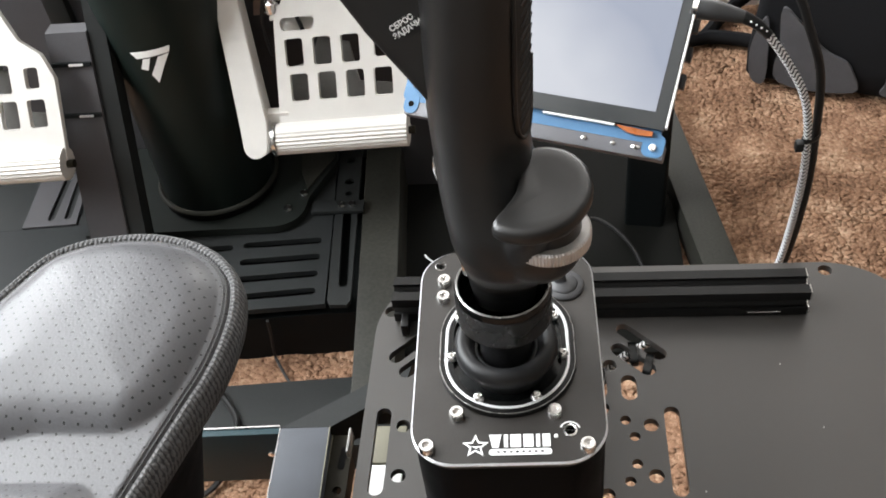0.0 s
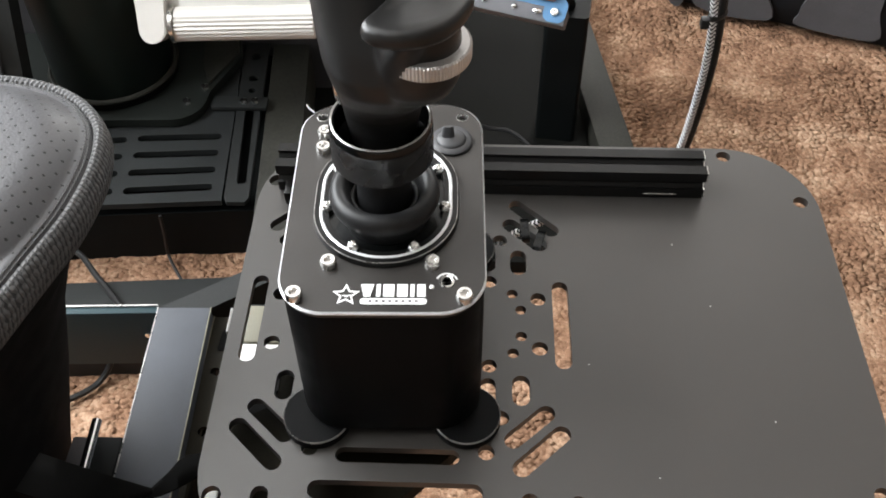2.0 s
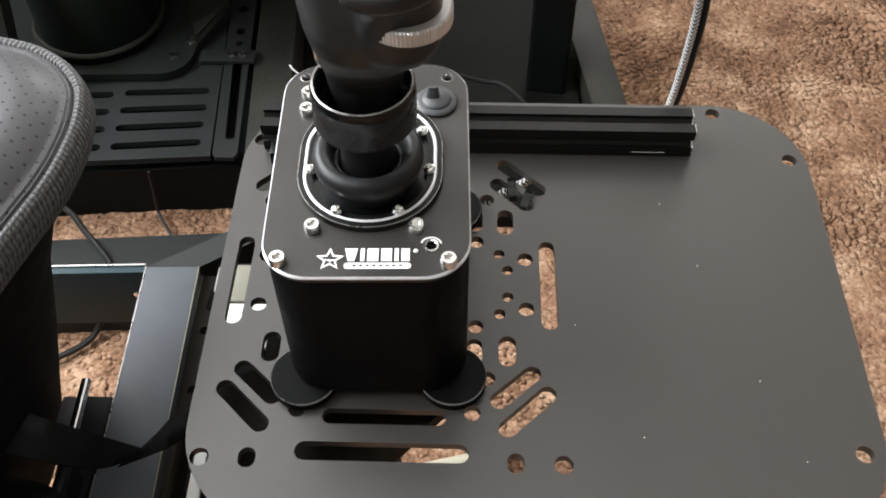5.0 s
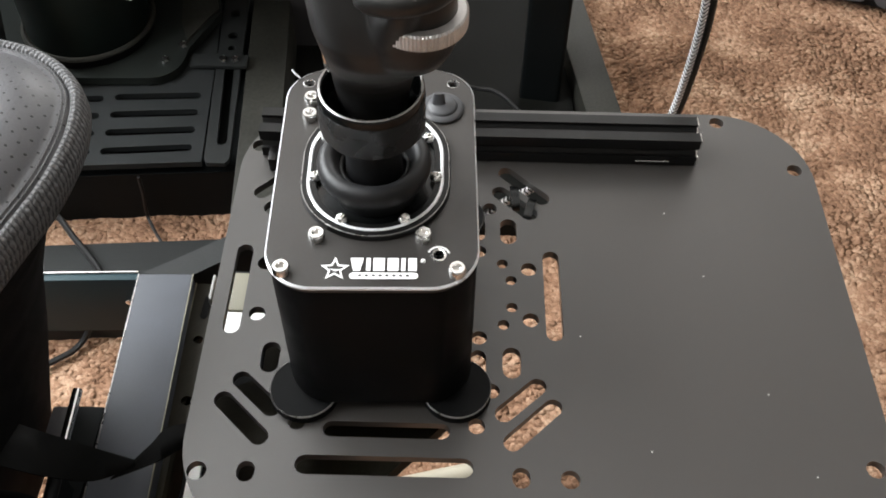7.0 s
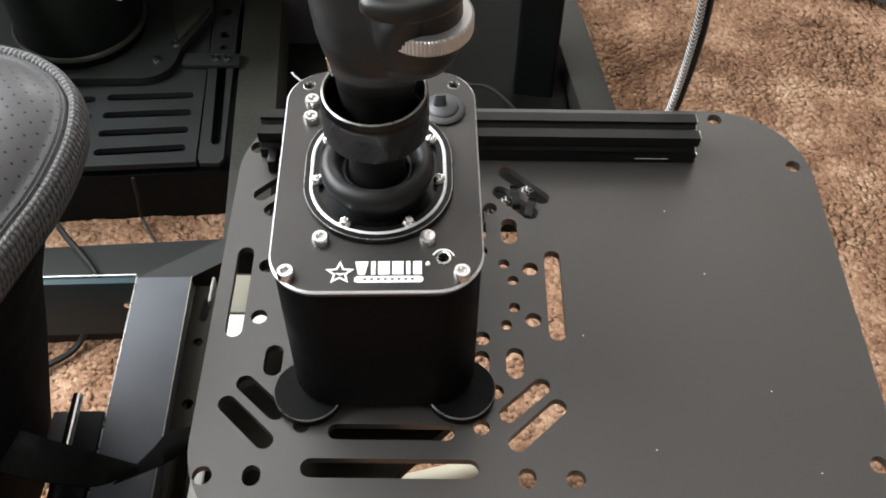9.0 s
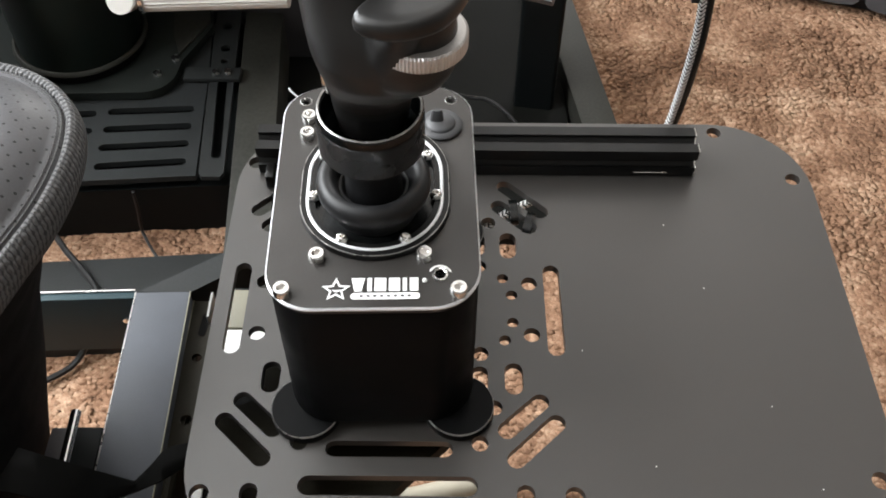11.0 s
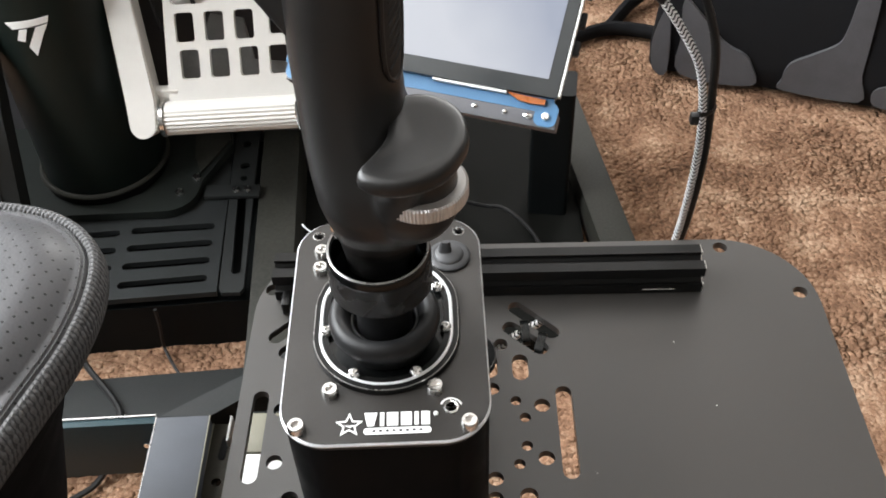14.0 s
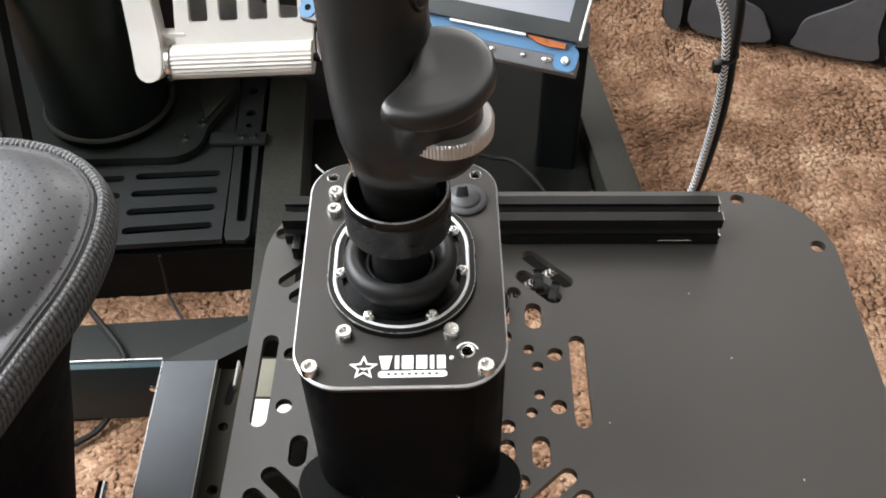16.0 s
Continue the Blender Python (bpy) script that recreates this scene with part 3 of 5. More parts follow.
# ---- joystick base ----
H = 0.1035
base = thing("joystick_gimbal", pose(-0.0052, -0.0010, 0, 0, 0, 1.48), "black joystick base box with silver-edged top on four round feet", "joystick gimbal")
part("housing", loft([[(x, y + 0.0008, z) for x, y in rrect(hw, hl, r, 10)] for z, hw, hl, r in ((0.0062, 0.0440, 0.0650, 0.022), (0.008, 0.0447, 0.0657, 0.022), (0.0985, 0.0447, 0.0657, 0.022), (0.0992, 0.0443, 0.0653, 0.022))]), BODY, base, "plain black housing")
RING = lambda k: [(x, y - 0.0012) for x, y in rrect(0.0325 + k, 0.0398 + k, 0.0322 + k, 14)]
top = part("top_plate", prism([rrect(0.0445, 0.0663, 0.0205, 12, 0, 0.0007), circle(-0.0350, 0.0571, 0.0031, 18)[::-1], circle(0.0350, 0.0571, 0.0031, 18)[::-1], circle(0.0280, -0.0492, 0.0034, 18)[::-1]], 0.0994, H), TOPM, base, "black anodised top plate")
part("chamfer_edge", loft([[(x, y, z) for x, y in rrect(hw, hl, 0.0205, 12, 0, 0.0007)] for z, hw, hl in ((H + 0.0001, 0.04455, 0.06635), (H - 0.0007, 0.0452, 0.0670), (H - 0.0015, 0.0452, 0.0670), (H - 0.0018, 0.0447, 0.0665))], caps=False), EDGE, top, "bright machined edge")
ring = part("gaiter_ring", prism([RING(0), RING(-0.0062)[::-1]], H + 0.0002, H + 0.0030), ANOD, base, "black clamping ring with silver rim")
part("ring_rim", loft([[(x, y, z) for x, y in RING(k)] for z, k in ((H + 0.0032, -0.0022), (H + 0.0036, -0.0026), (H + 0.0036, -0.0034), (H + 0.0030, -0.0038))], caps=False), EDGE, ring, "bright rim line")
part("ring_shoulder", loft([[(x, y, z) for x, y in RING(k)] for z, k in ((H + 0.0002, 0.0008), (H + 0.0018, 0.0007), (H + 0.0029, 0.0001))], caps=False), ANOD, ring)
# Bright line added for the highlight along the ring's outer edge.
part("ring_highlight", loft([[(x, y, z) for x, y in RING(k)] for z, k in ((H + 0.0028, 0.0004), (H + 0.0031, 0.0002), (H + 0.0031, 0.0))], caps=False), WORN_SHINE, ring, "thin bright line for the highlight on the outer edge")
part("ring_floor", prism([RING(-0.0063)], H + 0.0002, H + 0.0009), GLOSSB, ring)

GX, GY = 0.0001, -0.0105
part("gaiter", lathe([(0.0188, H + 0.0010), (0.0203, H + 0.0060), (0.0229, H + 0.0105), (0.0244, H + 0.0138), (0.0247, H + 0.0162), (0.0240, H + 0.0189), (0.0221, H + 0.0208), (0.0197, H + 0.0212), (0.0175, H + 0.0196), (0.0158, H + 0.0163), (0.0151, H + 0.0144), (0.0146, H + 0.0148), (0.0139, H + 0.0146), (0.0131, H + 0.0132), (0.0124, H + 0.0120), (0.0, H + 0.0122)], 56, GX, GY), RUBBER, base, "ribbed rubber gaiter", angle=60)
part("shaft", lathe([(0.0125, H + 0.0100), (0.0120, H + 0.0180), (0.0118, H + 0.0330), (0.0125, H + 0.0345), (0.0125, H + 0.043)], 40, GX, GY), RUBBER, base)


CAP, CAP2, BUT = cap_screw(0.0037, 0.0040), cap_screw(0.0036, 0.0036), button_screw(0.0028)
for x, y in ((-0.0370, -0.0577), (0.0355, -0.0584)):
    part("screw", CAP, None, base, "bright steel cap screw", at=pose(x, y, H + 0.0001))
for x, y in ((-0.0238, -0.0396), (0.0215, -0.0396), (-0.0325, 0.0330), (-0.0325, 0.0445)):
    part("screw", CAP2, None, base, "bright steel cap screw", at=pose(x, y, H + 0.0001))
for x, y in ((-0.0134, -0.0320), (0.0134, -0.0320), (-0.0268, -0.0078), (0.0268, -0.0078), (-0.0232, 0.0165), (0.0232, 0.0165)):
    part("screw", BUT, None, base, "small bright button screw", at=pose(x, y, H + 0.0031))
for sx in (-1, 1):
    part("threaded_hole", lathe([(0.0030, -0.0034), (0.0030, -0.0002), (0.0027, -0.0001), (0.0025, -0.0004), (0.0024, -0.0034)], 18, caps=False), WORN_SHINE, base, "empty screw hole with a bright rim", at=pose(sx * 0.0350, 0.0571, H + 0.0002))
    part("hole_floor", lathe([(0.0029, 0.0), (0.0, 0.0001)], 14), HOLE, base, at=pose(sx * 0.0350, 0.0571, H - 0.0030))
part("metal_burr", tube([(-0.0395, 0.0600, H + 0.0005), (-0.0425, 0.0618, H + 0.0022), (-0.0435, 0.0632, H + 0.0030)], 0.0005, 6), EDGE, base, "loose bright swarf")
cap = part("cable_cap", lathe([(0.0101, H + 0.0002), (0.0104, H + 0.0010), (0.0098, H + 0.0018), (0.0072, H + 0.0020), (0.0069, H + 0.0026), (0.0063, H + 0.0033), (0.0, H + 0.0034)], 40, 0.0297, 0.0392), GREYRUB, base, "grey rubber cap", angle=50)
part("cap_finger", loft([oval(0.0280, 0.0405, z, rx, ry, 16, 3.0) for z, rx, ry in ((H + 0.0030, 0.0034, 0.0024), (H + 0.0045, 0.0031, 0.0018), (H + 0.0080, 0.0027, 0.0013), (H + 0.0090, 0.0020, 0.0008))]), GREYRUB, cap)
ARC = [radians(15 + 12 * k) for k in range(13)]
part("jack_print", prism([[(0.0280 + 0.0049 * math.cos(a), -0.0492 + 0.0049 * math.sin(a)) for a in ARC] + [(0.0280 + 0.0041 * math.cos(a), -0.0492 + 0.0041 * math.sin(a)) for a in reversed(ARC)]], H + 0.0001, H + 0.0002), WHITE, base, "white printed arc round the jack")
part("jack_socket", lathe([(0.0033, -0.0036), (0.0033, 0.0003), (0.0026, 0.0005), (0.0023, 0.0002), (0.0021, -0.0036)], 20, caps=False), STEEL, base, "bright jack socket", at=pose(0.0280, -0.0492, H + 0.0002))
part("socket_floor", lathe([(0.0032, 0.0), (0.0, 0.0001)], 14), HOLE, base, at=pose(0.0280, -0.0492, H - 0.0032))
part("indicator_dot", lathe([(0.0011, 0.0), (0.0009, 0.0006), (0.0, 0.0008)], 12), WHITE, base, "tiny white indicator", at=pose(0.0215, -0.0522, H + 0.0001))


def star(cx, cy, r, k=0.45):
    return [(cx + (r if i % 2 == 0 else r * k) * math.sin(math.pi * i / 5), cy + (r if i % 2 == 0 else r * k) * math.cos(math.pi * i / 5)) for i in range(10)]


part("star_emblem", prism([star(-0.0150, -0.0566, 0.0062), star(-0.0150, -0.0566, 0.0043)[::-1]], H + 0.0001, H + 0.0003), WHITE, base, "white printed star outline")
part("star_heart", prism([[(-0.0170, -0.0566), (-0.0150, -0.0568), (-0.0126, -0.0566), (-0.0147, -0.0579)]], H + 0.0001, H + 0.0003), WHITE, base, "white printed mark")
x = -0.0088
for w, lean in ((0.0056, 0.0014), (0.0018, 0.0), (0.0048, 0.0), (0.0046, 0.0), (0.0018, 0.0), (0.0036, 0.0)):
    part("wordmark_block", prism([[(x + lean, -0.0575), (x + w - lean, -0.0575), (x + w, -0.0508), (x, -0.0508)]], H + 0.0001, H + 0.0003), WHITE, base, "white printed block")
    x += w + 0.0011
part("wordmark_strip", prism([rrect(0.0142, 0.0016, 0.0016, 6, 0.0053, -0.0600)], H + 0.0001, H + 0.0003), WHITE, base, "white printed rounded strip")
for i in range(8):
    part("strip_mark", prism([rrect(0.0007, 0.0005, 0.0002, 2, -0.0045 + i * 0.0028, -0.0600)], H + 0.00035, H + 0.00045), GREYRUB, base)
for sx in (-1, 1):
    for sy in (-1, 1):
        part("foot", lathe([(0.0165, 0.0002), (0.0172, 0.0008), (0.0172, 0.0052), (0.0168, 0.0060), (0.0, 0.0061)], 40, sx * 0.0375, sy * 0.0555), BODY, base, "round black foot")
        part("foot_edge", lathe([(0.01725, 0.0053), (0.0171, 0.0058), (0.0167, 0.0062)], 40, sx * 0.0375, sy * 0.0555, caps=False), WORN_SHINE, base, "thin grey foot edge")

# ---- joystick grip ----
CX, CY = -0.0040, -0.0138
grip = thing("joystick_grip", pose(CX, CY, 0.14), "matte black joystick grip with palm rest on a knurled collar", "joystick", local=False)
collar = part("collar", lathe([(0.0140, 0.1420), (0.0180, 0.1423), (0.0201, 0.1440), (0.0213, 0.1452), (0.0216, 0.1457), (0.0216, 0.1602), (0.0211, 0.1607)], 96, CX, CY, uv=True, caps=False), KNURL, grip, "knurled black collar nut")
part("collar_rim", lathe([(0.0209, 0.1608), (0.0207, 0.1619), (0.0212, 0.1625), (0.0213, 0.1640), (0.0209, 0.1649), (0.0199, 0.1651), (0.0193, 0.1644), (0.0187, 0.1540), (0.0130, 0.1490), (0.0, 0.1485)], 96, CX, CY, caps=False), GLOSSB, collar, "smooth gloss black rim")
# Brighter ring added where the gloss lip shines.
part("rim_line", lathe([(0.02085, 0.16498), (0.0204, 0.1654), (0.0199, 0.16515)], 96, CX, CY, caps=False), WORN_SHINE, collar, "bright line for the shine on the collar rim")
SECT = (
    (0.1510, -0.0036, -0.0100, 0.0135, 0.0100, 2.1), (0.1590, -0.0035, -0.0104, 0.0145, 0.0112, 2.1), (0.1660, -0.0032, -0.0110, 0.0155, 0.0130, 2.1), (0.1740, -0.0025, -0.0128, 0.0164, 0.0158, 2.2),
    (0.1830, -0.0018, -0.0158, 0.0173, 0.0195, 2.3), (0.1920, 0.0009, -0.0190, 0.0202, 0.0240, 2.4), (0.2000, 0.0024, -0.0205, 0.0232, 0.0268, 2.4),
    (0.2080, 0.0016, -0.0208, 0.0242, 0.0275, 2.4), (0.2180, -0.0020, -0.0190, 0.0221, 0.0265, 2.3), (0.2280, -0.0054, -0.0160, 0.0200, 0.0250, 2.2),
    (0.2380, -0.0072, -0.0135, 0.0188, 0.0240, 2.2), (0.2480, -0.0078, -0.0115, 0.0188, 0.0235, 2.2), (0.2600, -0.0080, -0.0095, 0.0192, 0.0235, 2.2),
    (0.2750, -0.0078, -0.0070, 0.0194, 0.0240, 2.2), (0.2900, -0.0072, -0.0045, 0.0194, 0.0245, 2.2), (0.3100, -0.0064, -0.0010, 0.0194, 0.0250, 2.2),
    (0.3300, -0.0060, 0.0030, 0.0190, 0.0250, 2.2), (0.3450, -0.0058, 0.0060, 0.0170, 0.0230, 2.2), (0.3520, -0.0058, 0.0070, 0.0120, 0.0170, 2.1),
)
handle_bm = loft([oval(cx, cy, z, rx, ry, 56, p) for z, cx, cy, rx, ry, p in SECT])


def at_height(z):
    for a, b in zip(SECT, SECT[1:]):
        if a[0] <= z <= b[0]:
            t = (z - a[0]) / (b[0] - a[0])
            return [p + (q - p) * t for p, q in zip(a, b)]
    return list(SECT[-1])


def on_grip(z, deg, out):
    _, cx, cy, rx, ry, p = at_height(z)
    a = radians(deg)
    c, s = math.cos(a), math.sin(a)
    return (cx + (rx + out) * math.copysign(abs(c) ** (2 / p), c), cy + (ry + out) * math.copysign(abs(s) ** (2 / p), s), z)


rings = []
for i in range(15):
    z = 0.2545 + 0.0060 * i
    w = 1.0 if i > 1 else (0.45, 0.85)[i]
    rings.append([on_grip(z, -26 + (k / 8 - 0.5) * 40 * w, 0.0007 * (0.2 if k in (0, 8) else 1)) for k in range(9)])
panel = part("side_panel", loft(rings, closed=False), GRIPTEX, grip, "ribbed rubber side panel", angle=60)
for i in range(22):
    z = 0.2585 + 0.0038 * i
    part("panel_rib", tube([on_grip(z + 0.0042 * k / 3, -38 + 24 * k / 3, 0.0009) for k in range(4)], 0.0005, 5), GRIPTEX, panel)
part("panel_border", tube(spline([on_grip(0.340, -47, 0.0004), on_grip(0.30, -47, 0.0004), on_grip(0.272, -46, 0.0004), on_grip(0.258, -42, 0.0004), on_grip(0.2530, -27, 0.0004), on_grip(0.258, -11, 0.0004), on_grip(0.28, -6, 0.0004)], 6), 0.0009, 8), GRIP, panel)

# palm rest: a broad tray round the right heel of the hand
WX, WY = 0.0170, -0.0376
REST = [(-0.0030, -0.0552), (-0.0002, -0.0580), (0.0050, -0.0598), (0.0106, -0.0600), (0.0175, -0.0580), (0.0240, -0.0538), (0.0292, -0.0462), (0.0322, -0.0365), (0.0305, -0.0240), (0.0240, -0.0150), (0.0150, -0.0120), (0.0085, -0.0150), (0.0062, -0.0260), (0.0050, -0.0370), (0.0010, -0.0460), (-0.0026, -0.0520)]
loop = [(p.x, p.y) for p in spline([(x, y, 0) for x, y in REST], 5, closed=True)]
mx, my = 0.0150, -0.0380
rest_rings = []
for z, k in ((0.2312, 0.80), (0.2328, 0.93), (0.2348, 0.99), (0.2368, 1.0), (0.2385, 0.985), (0.2396, 0.95), (0.2401, 0.88), (0.2399, 0.70), (0.2393, 0.40), (0.2391, 0.08)):
    rest_rings.append([(mx + 0.0006 + (x - mx) * k * 1.035, my + (y - my) * k * 1.02, z) for x, y in loop])
part("palm_rest", loft(rest_rings), GRIP, grip, "rounded palm rest tray", angle=70)
loft([oval(WX - 0.001, WY + 0.001, z, r, r, 40) for z, r in ((0.2060, 0.0128), (0.2130, 0.0136), (0.2210, 0.0134), (0.2270, 0.0130), (0.2325, 0.0118))], bm=handle_bm)
loft([oval(cx, cy, z, rx, ry, 48, 2.0) for z, cx, cy, rx, ry in ((0.1950, 0.0060, -0.0290, 0.0100, 0.0120), (0.2050, 0.0078, -0.0320, 0.0125, 0.0150), (0.2130, 0.0085, -0.0335, 0.0128, 0.0168), (0.2240, 0.0100, -0.0352, 0.0112, 0.0182), (0.2330, 0.0130, -0.0370, 0.0088, 0.0185))], bm=handle_bm)
teeth = []
for z, k in ((0.2148, 0.955), (0.2155, 1.0), (0.2205, 1.0), (0.2212, 0.955)):
    teeth.append([(WX + 0.0160 * k * (1.0 if i % 4 < 2 else 0.976) * math.cos(2 * math.pi * i / 304), WY + 0.0160 * k * (1.0 if i % 4 < 2 else 0.976) * math.sin(2 * math.pi * i / 304), z) for i in range(304)])
part("adjusting_wheel", loft(teeth), WHEEL, grip, "knurled silver adjusting wheel", angle=30)
loft([oval(cx, cy, z, rx, ry, 48, 2.2) for z, cx, cy, rx, ry in ((0.1900, 0.0055, -0.0230, 0.0085, 0.0080), (0.1935, 0.0085, -0.0275, 0.0130, 0.0120), (0.1980, 0.0108, -0.0315, 0.0152, 0.0145), (0.2040, 0.0122, -0.0340, 0.0160, 0.0158), (0.2100, 0.0128, -0.0350, 0.0160, 0.0160), (0.2148, 0.0130, -0.0352, 0.0155, 0.0156))], bm=handle_bm)
handle = part("handle", handle_bm, GRIP, grip, "smooth soft-touch handle", angle=180)
blend = handle.modifiers.new("blend", "REMESH")
blend.mode, blend.voxel_size, blend.use_smooth_shade = "VOXEL", 0.0008, True
ease = handle.modifiers.new("ease", "SMOOTH")
ease.factor, ease.iterations = 0.5, 14
# the front of the head leans back from the stick
LEAN = 0.3
HEAD = ((-0.0232, 0.265), (-0.0307, 0.2746), (-0.0454, 0.293), (-0.0574, 0.3109), (-0.0603, 0.3411), (0.0082, 0.3411), (0.0104, 0.3128), (-0.0057, 0.2818))
head = part("head", loft([[(x, -0.0215 + LEAN * (z - 0.265) + back, z) for x, z in HEAD] for back in (0.0, 0.046)]), GRIP, grip, "angular head of the grip", angle=30)
bmesh_head = bmesh.new()
bmesh_head.from_mesh(head.data)
bmesh.ops.bevel(bmesh_head, geom=bmesh_head.edges[:], offset=0.0028, segments=3, affect="EDGES", profile=0.6)
bmesh_head.to_mesh(head.data)
bmesh_head.free()
head.data.shade_smooth()


def lettering(name, text, size, m, parent, label):
    """Flat printed words, as a mesh."""
    curve = bpy.data.curves.new(name, "FONT")
    curve.body, curve.size, curve.extrude, curve.offset = text, size, 0.00008, 0.00010
    curve.align_x, curve.align_y = "CENTER", "CENTER"
    holder = bpy.data.objects.new(name, curve)
    scene.collection.objects.link(holder)
    bpy.context.view_layer.update()
    me = bpy.data.meshes.new_from_object(holder)
    bpy.data.objects.remove(holder)
    me.materials.clear()
    me.materials.append(WHITE)
    return part(name, me, None, parent, label, at=m)


UPON = Vector((0, LEAN, 1)).normalized()
FACE = Matrix(((1, 0, 0, -0.0300), (0, UPON.y, -UPON.z, -0.0118), (0, UPON.z, UPON.y, 0.2973), (0, 0, 0, 1)))
for words, along, down in (("СБРОС", -0.0004, 0.0), ("ЗАДАЧИ", 0.0002, 0.0029)):
    lettering("print_line", words, 0.0027, FACE @ pose(-0.0014, -0.0006, 0.0007, 0, 0, 29) @ pose(along, -down, 0), head, "white printed words")
part("clip", tube([on_grip(0.1800 + 0.0035 * k, 212 - 3 * k, 0.0002) for k in range(5)], lambda t: 0.0003 + 0.0009 * math.sin(math.pi * t), 8), CHROME, grip, "slim bright clip")
part("clip", tube([on_grip(0.2340 + 0.0028 * k, 200 - 2 * k, 0.0002) for k in range(4)], lambda t: 0.0003 + 0.0007 * math.sin(math.pi * t), 8), CHROME, grip, "slim bright clip")

# ---- aluminium rail across the plate ----
rail = thing("aluminium_rail", pose(0.05, 0.114, 0), "black slotted aluminium rail lying across the mounting plate", "rail", local=False)
S = 0.0102
RY, RZ = 0.1143, 0.0110
prof = []
for q in range(4):
    c, s = (1, 0, -1, 0)[q], (0, 1, 0, -1)[q]
    for u, v in ((S, -S), (S, -0.0033), (S - 0.0018, -0.0033), (S - 0.0018, -0.0056), (S - 0.0050, -0.0024), (S - 0.0050, 0.0024), (S - 0.0018, 0.0056), (S - 0.0018, 0.0033), (S, 0.0033)):
        prof.append((RY + c * u - s * v, RZ + s * u + c * v))
part("rail_body", loft([[(x, y, z) for y, z in prof] for x in (-0.0850, 0.1745)]), ANOD, rail, "black slotted profile", angle=20)
part("rail_end", loft([[(x, RY + (y - RY) * k, RZ + (z - RZ) * k) for y, z in prof] for x, k in ((0.1746, 1.0), (0.1753, 0.985))]), STEEL, rail, "sawn bright end face", angle=20)
part("rail_clip", box(-0.0795, -0.0745, 0.092, 0.1035, 0.0003, 0.010, 0.001), ANOD, rail, "small black clip")
# Thin steel line added for the shine along the rail's front face.
part("rail_glint", tube([(0.1385, RY - S - 0.0001, 0.0040), (0.1585, RY - S - 0.0001, 0.0040)], 0.0004, 6), STEEL, rail, "bright line put in as a glint along the rail")

# ---- cables and ties ----
braid_path = spline([(0.030, 0.056, -0.0095), (0.0505, 0.0700, -0.0088), (0.0609, 0.0802, -0.0088), (0.0733, 0.0884, -0.0088), (0.086, 0.0985, -0.012), (0.120, 0.130, -0.036), (0.160, 0.164, -0.046), (0.1745, 0.176, -0.030), (0.1790, 0.178, 0.0336), (0.1765, 0.178, 0.0805), (0.1695, 0.178, 0.1132), (0.1557, 0.178, 0.1389), (0.1430, 0.178, 0.1575)], 10)
usb = thing("braided_cable", pose(0.1745, 0.176, -0.03), "black and white braided cable rising to the small display", "cable", local=False)
part("braid", tube(braid_path, 0.0025, 12), BRAID, usb, "herringbone braid")
part("strain_relief", tube(spline([(0.1430, 0.178, 0.1575), (0.1365, 0.179, 0.1640), (0.1274, 0.181, 0.1690)], 6), lambda t: 0.0027 + 0.0010 * t, 12), CABLE, usb, "black moulded relief")
for k in range(4):
    part("relief_dot", lathe([(0.0006, 0.0), (0.0005, 0.0003), (0.0, 0.0004)], 10), WHITE, usb, "tiny white dot", at=look((0.1408 - 0.0031 * k, 0.1758, 0.1618 + 0.0022 * k), (0.1408 - 0.0031 * k + 0.3, 0.1758 + 1.0, 0.1618 - 1.0)))
part("plug", tube(spline([(0.1284, 0.1806, 0.1686), (0.1150, 0.184, 0.1710), (0.1035, 0.187, 0.1720)], 5), lambda t: 0.0040 + 0.0030 * min(1.0, 1.6 * t), 14, flat=0.8), PLUG, usb, "dark grey moulded plug")
part("plug_shell", box(-0.004, 0.004, -0.0022, 0.0022, -0.0012, 0.0060, 0.0006, look((0.1015, 0.1874, 0.1722), (0.085, 0.192, 0.1732))), STEEL, usb, "bright plug shell")
black = thing("black_cable", pose(0.1805, 0.176, -0.03), "plain black cable tied beside the braided one", "cable", local=False)
part("sheath", tube(spline([(0.130, 0.150, -0.080), (0.170, 0.176, -0.055), (0.1805, 0.181, -0.026), (0.1845, 0.182, 0.0334), (0.1825, 0.183, 0.0803), (0.1780, 0.184, 0.1246), (0.1670, 0.187, 0.1560), (0.1560, 0.190, 0.1790), (0.1250, 0.198, 0.2150)], 8), 0.0027, 10), CABLE, black)
tie = thing("cable_tie", pose(0.1770, 0.180, 0.0805), "black cable tie round the two cables", "cable tie", local=False)
part("band", tube([(0.1795 + 0.0072 * math.cos(a) * 0.77 - 0.0036 * math.sin(a) * 0.64, 0.1805 + 0.0072 * math.cos(a) * 0.64 + 0.0036 * math.sin(a) * 0.77, 0.0805) for a in (k * math.pi / 12 for k in range(24))], 0.0006, 8, closed=True, flat=2.9), CABLE, tie)
part("lock", box(0.1680, 0.1730, 0.1690, 0.1745, 0.0775, 0.0840, 0.0008), CABLE, tie)
